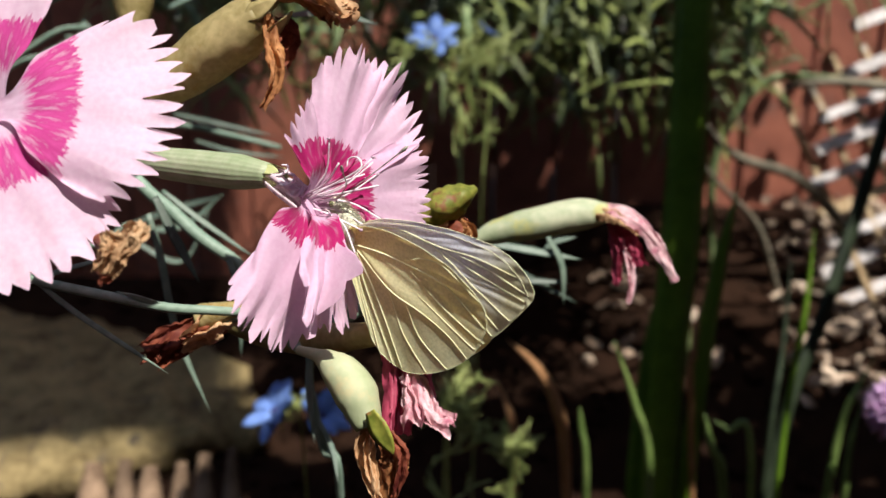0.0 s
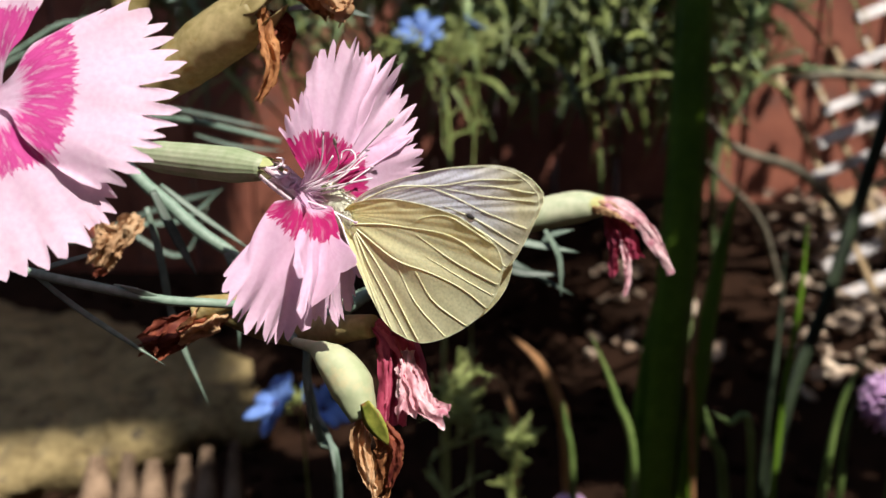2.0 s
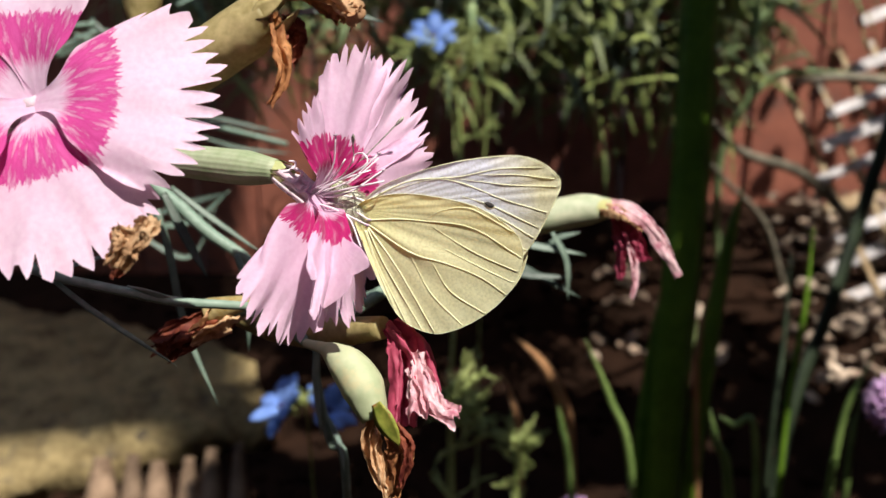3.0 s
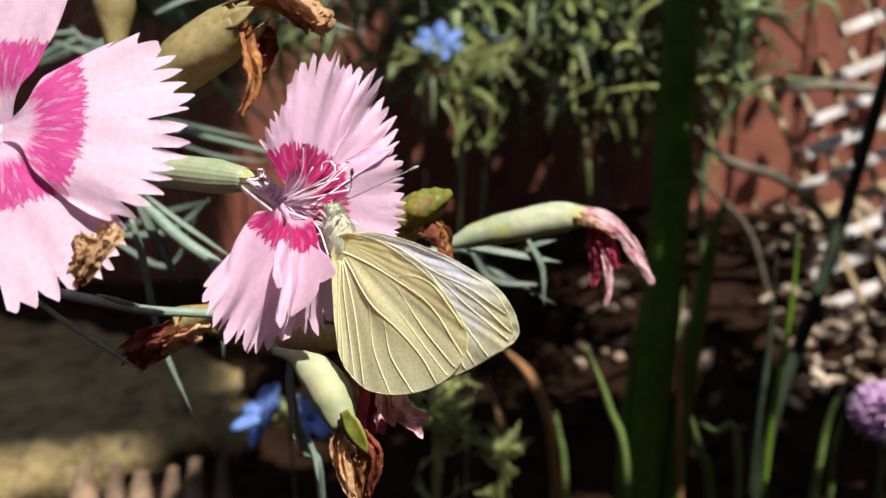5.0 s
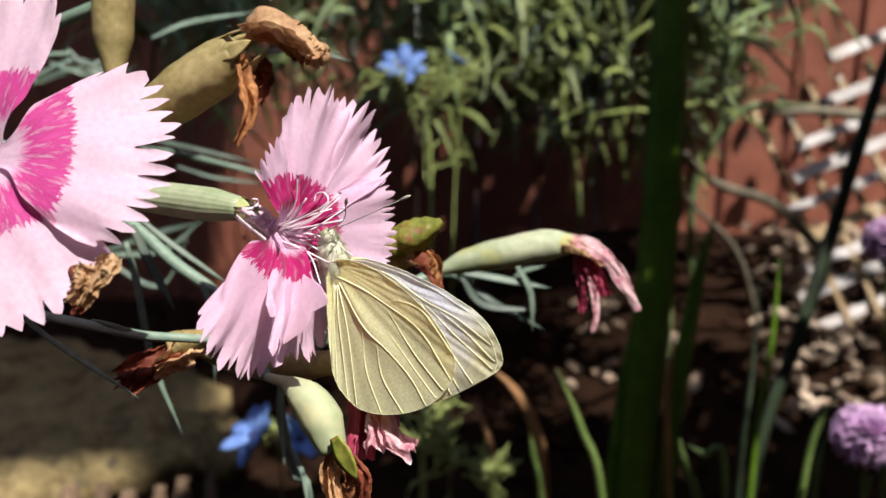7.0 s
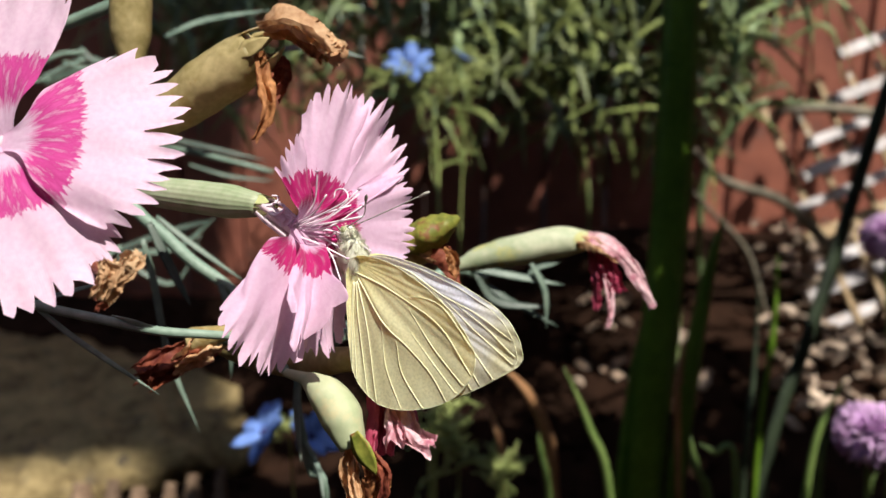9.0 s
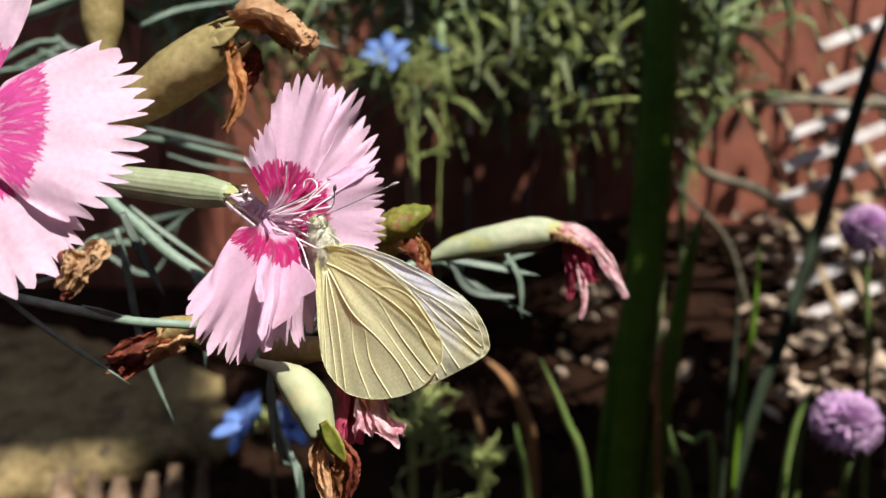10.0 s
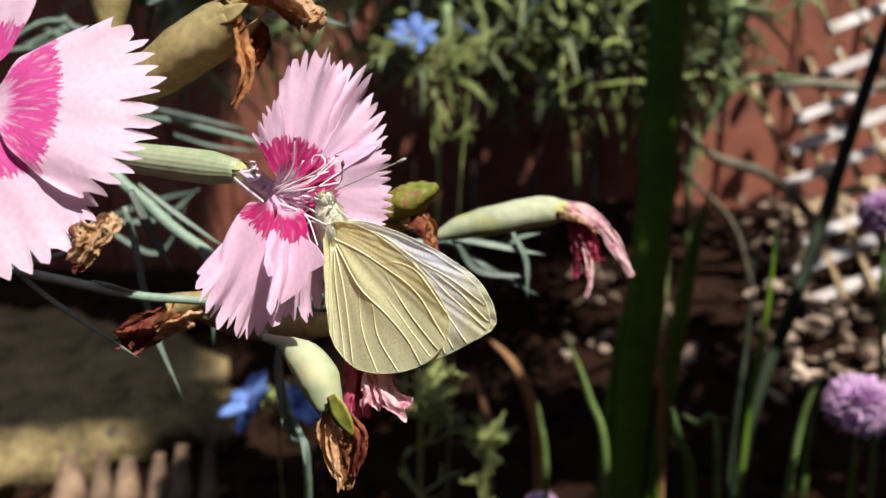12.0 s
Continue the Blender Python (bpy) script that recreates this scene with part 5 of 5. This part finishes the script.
def shrub():
    """An unseen small-leaved shrub, added over the bed to shade its lower part."""
    foot = Vector((0.86, 0.55, -0.01))
    ob = thing("shrub", foot, "unseen small-leaved canopy added to shade the bed", "shrub")
    crown = Vector((0.74, 0.52, 0.60))
    part("trunk", tube([foot, Vector((0.84, 0.54, 0.3)), crown], [0.016, 0.013, 0.010], n=14, sides=10, rough=0.15), BARK, ob)
    rng = random.Random(41)
    for end in ((0.36, 0.2, 0.66), (0.18, 0.24, 0.68), (0.12, 0.5, 0.66), (0.1, 0.68, 0.68), (0.05, 0.85, 0.72), (0.3, 0.9, 0.7)):
        e = Vector(end)
        part("limb", tube([crown, crown.lerp(e, 0.4) + Vector((0, 0, 0.06)), crown.lerp(e, 0.75) + Vector((0, 0, 0.03)), e], [0.008, 0.006, 0.003, 0.0015], n=14, sides=6), BARK, ob)
    verts, faces = [], []
    sprouted = 0
    while sprouted < 5000:
        x, y = rng.uniform(0.04, 0.70), rng.uniform(0.03, 1.02)
        dense = 0.0 if x < 0.19 and y < 0.035 else 1.0
        if x < 0.078 and y < 0.12:
            dense = 0.0
        # gaps placed so that sun reaches the chives and blue flowers
        for cx, cy, r in ((0.347, 0.098, 0.037), (0.108, 0.315, 0.060), (0.203, 0.106, 0.020), (0.219, 0.091, 0.019), (0.237, 0.073, 0.018), (0.268, 0.09, 0.022), (0.195, 0.155, 0.018), (0.338, 0.18, 0.045), (0.09, 0.065, 0.016), (0.152, 0.088, 0.020)):
            if (x - cx) ** 2 + (y - cy) ** 2 < r * r:
                dense = 0.0
        # thinned where the cushion and the slats should stand in sun
        if 0.10 < x < 0.45 and 0.35 < y < 0.60:
            dense = 0.02
        elif x > 0.42 and 0.45 < y < 0.72 or x > 0.50 and y > 0.34:
            dense = 0.04
        if rng.random() > dense:
            continue
        p = Vector((x, y, 0.62 + rng.uniform(-0.02, 0.03)))
        ax = Euler((rng.uniform(-0.6, 0.6), rng.uniform(-0.6, 0.6), rng.uniform(0, 6.28))).to_matrix()
        ln, w = rng.uniform(0.022, 0.036), rng.uniform(0.008, 0.013)
        sprouted += 1
        # the crown is rounded at its corners and ragged along its rim
        if abs((x - 0.37) / 0.34) ** 5 + abs((y - 0.525) / 0.51) ** 5 > 1.0 + 0.5 * noise.noise(Vector((x * 14, y * 14, 7))):
            continue
        k = len(verts)
        p = p - ax @ Vector((0, ln / 2, 0))
        verts += [p + ax @ Vector(q) for q in ((0, 0, 0), (w, ln * 0.4, 0.002), (w * 0.7, ln * 0.75, 0), (0, ln, -0.003), (-w * 0.7, ln * 0.75, 0), (-w, ln * 0.4, 0.002))]
        faces.append(tuple(range(k, k + 6)))
    me = bpy.data.meshes.new("leaves")
    me.from_pydata([v - foot for v in verts], [], faces)
    me.materials.append(STRAP)
    leaves = new("leaves", me)
    leaves.parent = ob
    tagged(leaves, "small dark green leaves", kind="stuff")


shrub()


def motions():
    """The butterfly's turns, the sway of the near bloom, of the blue flowers and of the chives."""
    def fly(a, b, d, roll, yaw, pitch):
        return Matrix.Translation(P(a, b, d)) @ TILT @ pose(0, 0, 0, pitch, 0, yaw) @ pose(0, 0, 0, 0, roll, 0)
    walk(butterfly, [
        (0, fly(584.7, 416.8, 0.1026, 19.4, -37.7, 16.0)),
        (0.2, fly(607.4, 427.8, 0.0972, 29.8, -40.9, 9.9)),
        (0.5, fly(610.8, 429.5, 0.0964, 31.3, -41.4, 9.0)),
        (0.8, fly(594.9, 418.9, 0.0986, 23.5, -39.4, 13.1)),
        (1, fly(581.9, 410.3, 0.1004, 17.2, -37.7, 16.5)),
        (1.5, fly(586.3, 407.2, 0.1010, 14.1, -31.1, 15.9)),
        (2, fly(586.0, 399.2, 0.1022, 6.4, -28.0, 12.0)),
        (2.5, fly(580.6, 388.2, 0.1029, 2.6, -15.5, 10.5)),
        (2.8, fly(580.6, 388.2, 0.1029, 2.6, -15.5, 10.5)),
        (4.2, fly(633.4, 412.2, 0.1015, 26.2, -33.4, 1.6)),
        (4.5, fly(633.4, 412.2, 0.1015, 26.2, -33.4, 1.6)),
        (5, fly(612.4, 424.4, 0.0998, 25.5, -32.5, 4.1)),
        (5.5, fly(607.2, 427.4, 0.0994, 25.4, -32.3, 4.7)),
        (6, fly(614.6, 410.7, 0.1001, 24.6, -30.0, 4.4)),
        (6.5, fly(617.0, 417.6, 0.1016, 26.3, -33.4, 5.6)),
        (9, fly(617.0, 417.6, 0.1016, 26.3, -33.4, 5.6)),
        (12, fly(617.0, 417.6, 0.1016, 26.3, -33.4, 5.6))])
    for side, wing_ob in forewings.items():
        y = wing_ob.matrix_basis.translation.y
        walk(wing_ob, [(t, pose(0, y, 0, 0, turned, 0)) for t, turned in ((0, 11.4), (0.2, 10.3), (0.5, 10.1), (0.8, 9.9), (1, 9.7), (1.5, 6.1), (2, 4.3), (2.5, 2.6), (2.8, 2.6), (4.2, 11.9), (4.5, 11.9), (5, 13.0), (5.5, 13.2), (6, 13.1), (6.5, 14.1), (9, 14.1), (12, 14.1))])
    # the bloom shifts with the wind: seconds, across, down
    base = Vector(flower_near["base"])
    unit = 0.088 / SPAN
    walk(flower_near, [(t, Matrix.Translation(base + RIGHT * (x * unit) - ABOVE * (y * unit))) for t, x, y in (
        (0, -14, -9), (0.5, -18, -2), (1, -16, 0), (1.5, -6, -9), (2, -12, -19), (2.5, 8, -18), (4.3, 75, -33), (4.5, 63, -28), (5, 38, 17), (5.5, 0, 0), (6, 31, -5), (6.5, 16, 13),
        (8.5, 19, -9), (9, -7, -13), (9.5, -6, -9), (10, -13, -7), (10.5, -12, -8), (11, -10, -6), (11.5, -12, -6), (12, -8, -4))])
    # stems lean about their feet: seconds, shift of the top
    def lean(plant, distance, height, rows):
        foot = Vector(plant["base"])
        walk(plant, [(t, Matrix.Translation(foot) @ Matrix.Rotation(x * distance / SPAN / height, 4, "Y")) for t, x in rows])
    blue = ((0, 8), (0.5, 66), (1, 54), (1.5, 57), (2, -15), (2.5, -6), (4.5, 1), (5, 33), (5.5, 0), (6, -15), (6.5, -17), (8.5, 8), (9, -18), (9.5, -16), (10, -27), (10.5, -22), (11, 0), (11.5, 12), (12, 8))
    lean(nig_top, 0.45, 0.30, blue)
    lean(nig_side, 0.48, 0.30, blue)
    lean(chive_mid, 0.335, 0.12, ((0, 28), (0.5, 30), (1, 33), (1.5, 18), (2, 6), (2.5, -6), (4.5, 4), (5, 13), (5.5, 0), (6, 14), (6.5, -4), (8.5, -7), (9, -9), (9.5, -18), (10, -13), (10.5, -6), (11, 14), (11.5, 11), (12, 10)))
    lean(chive_right, 0.35, 0.16, ((0, 26), (2.5, 16), (4.5, 27), (5, 24), (5.5, 8), (6, 15), (6.5, 18), (8.5, 2), (9.5, 0), (10.5, 10), (12, 18)))


motions()
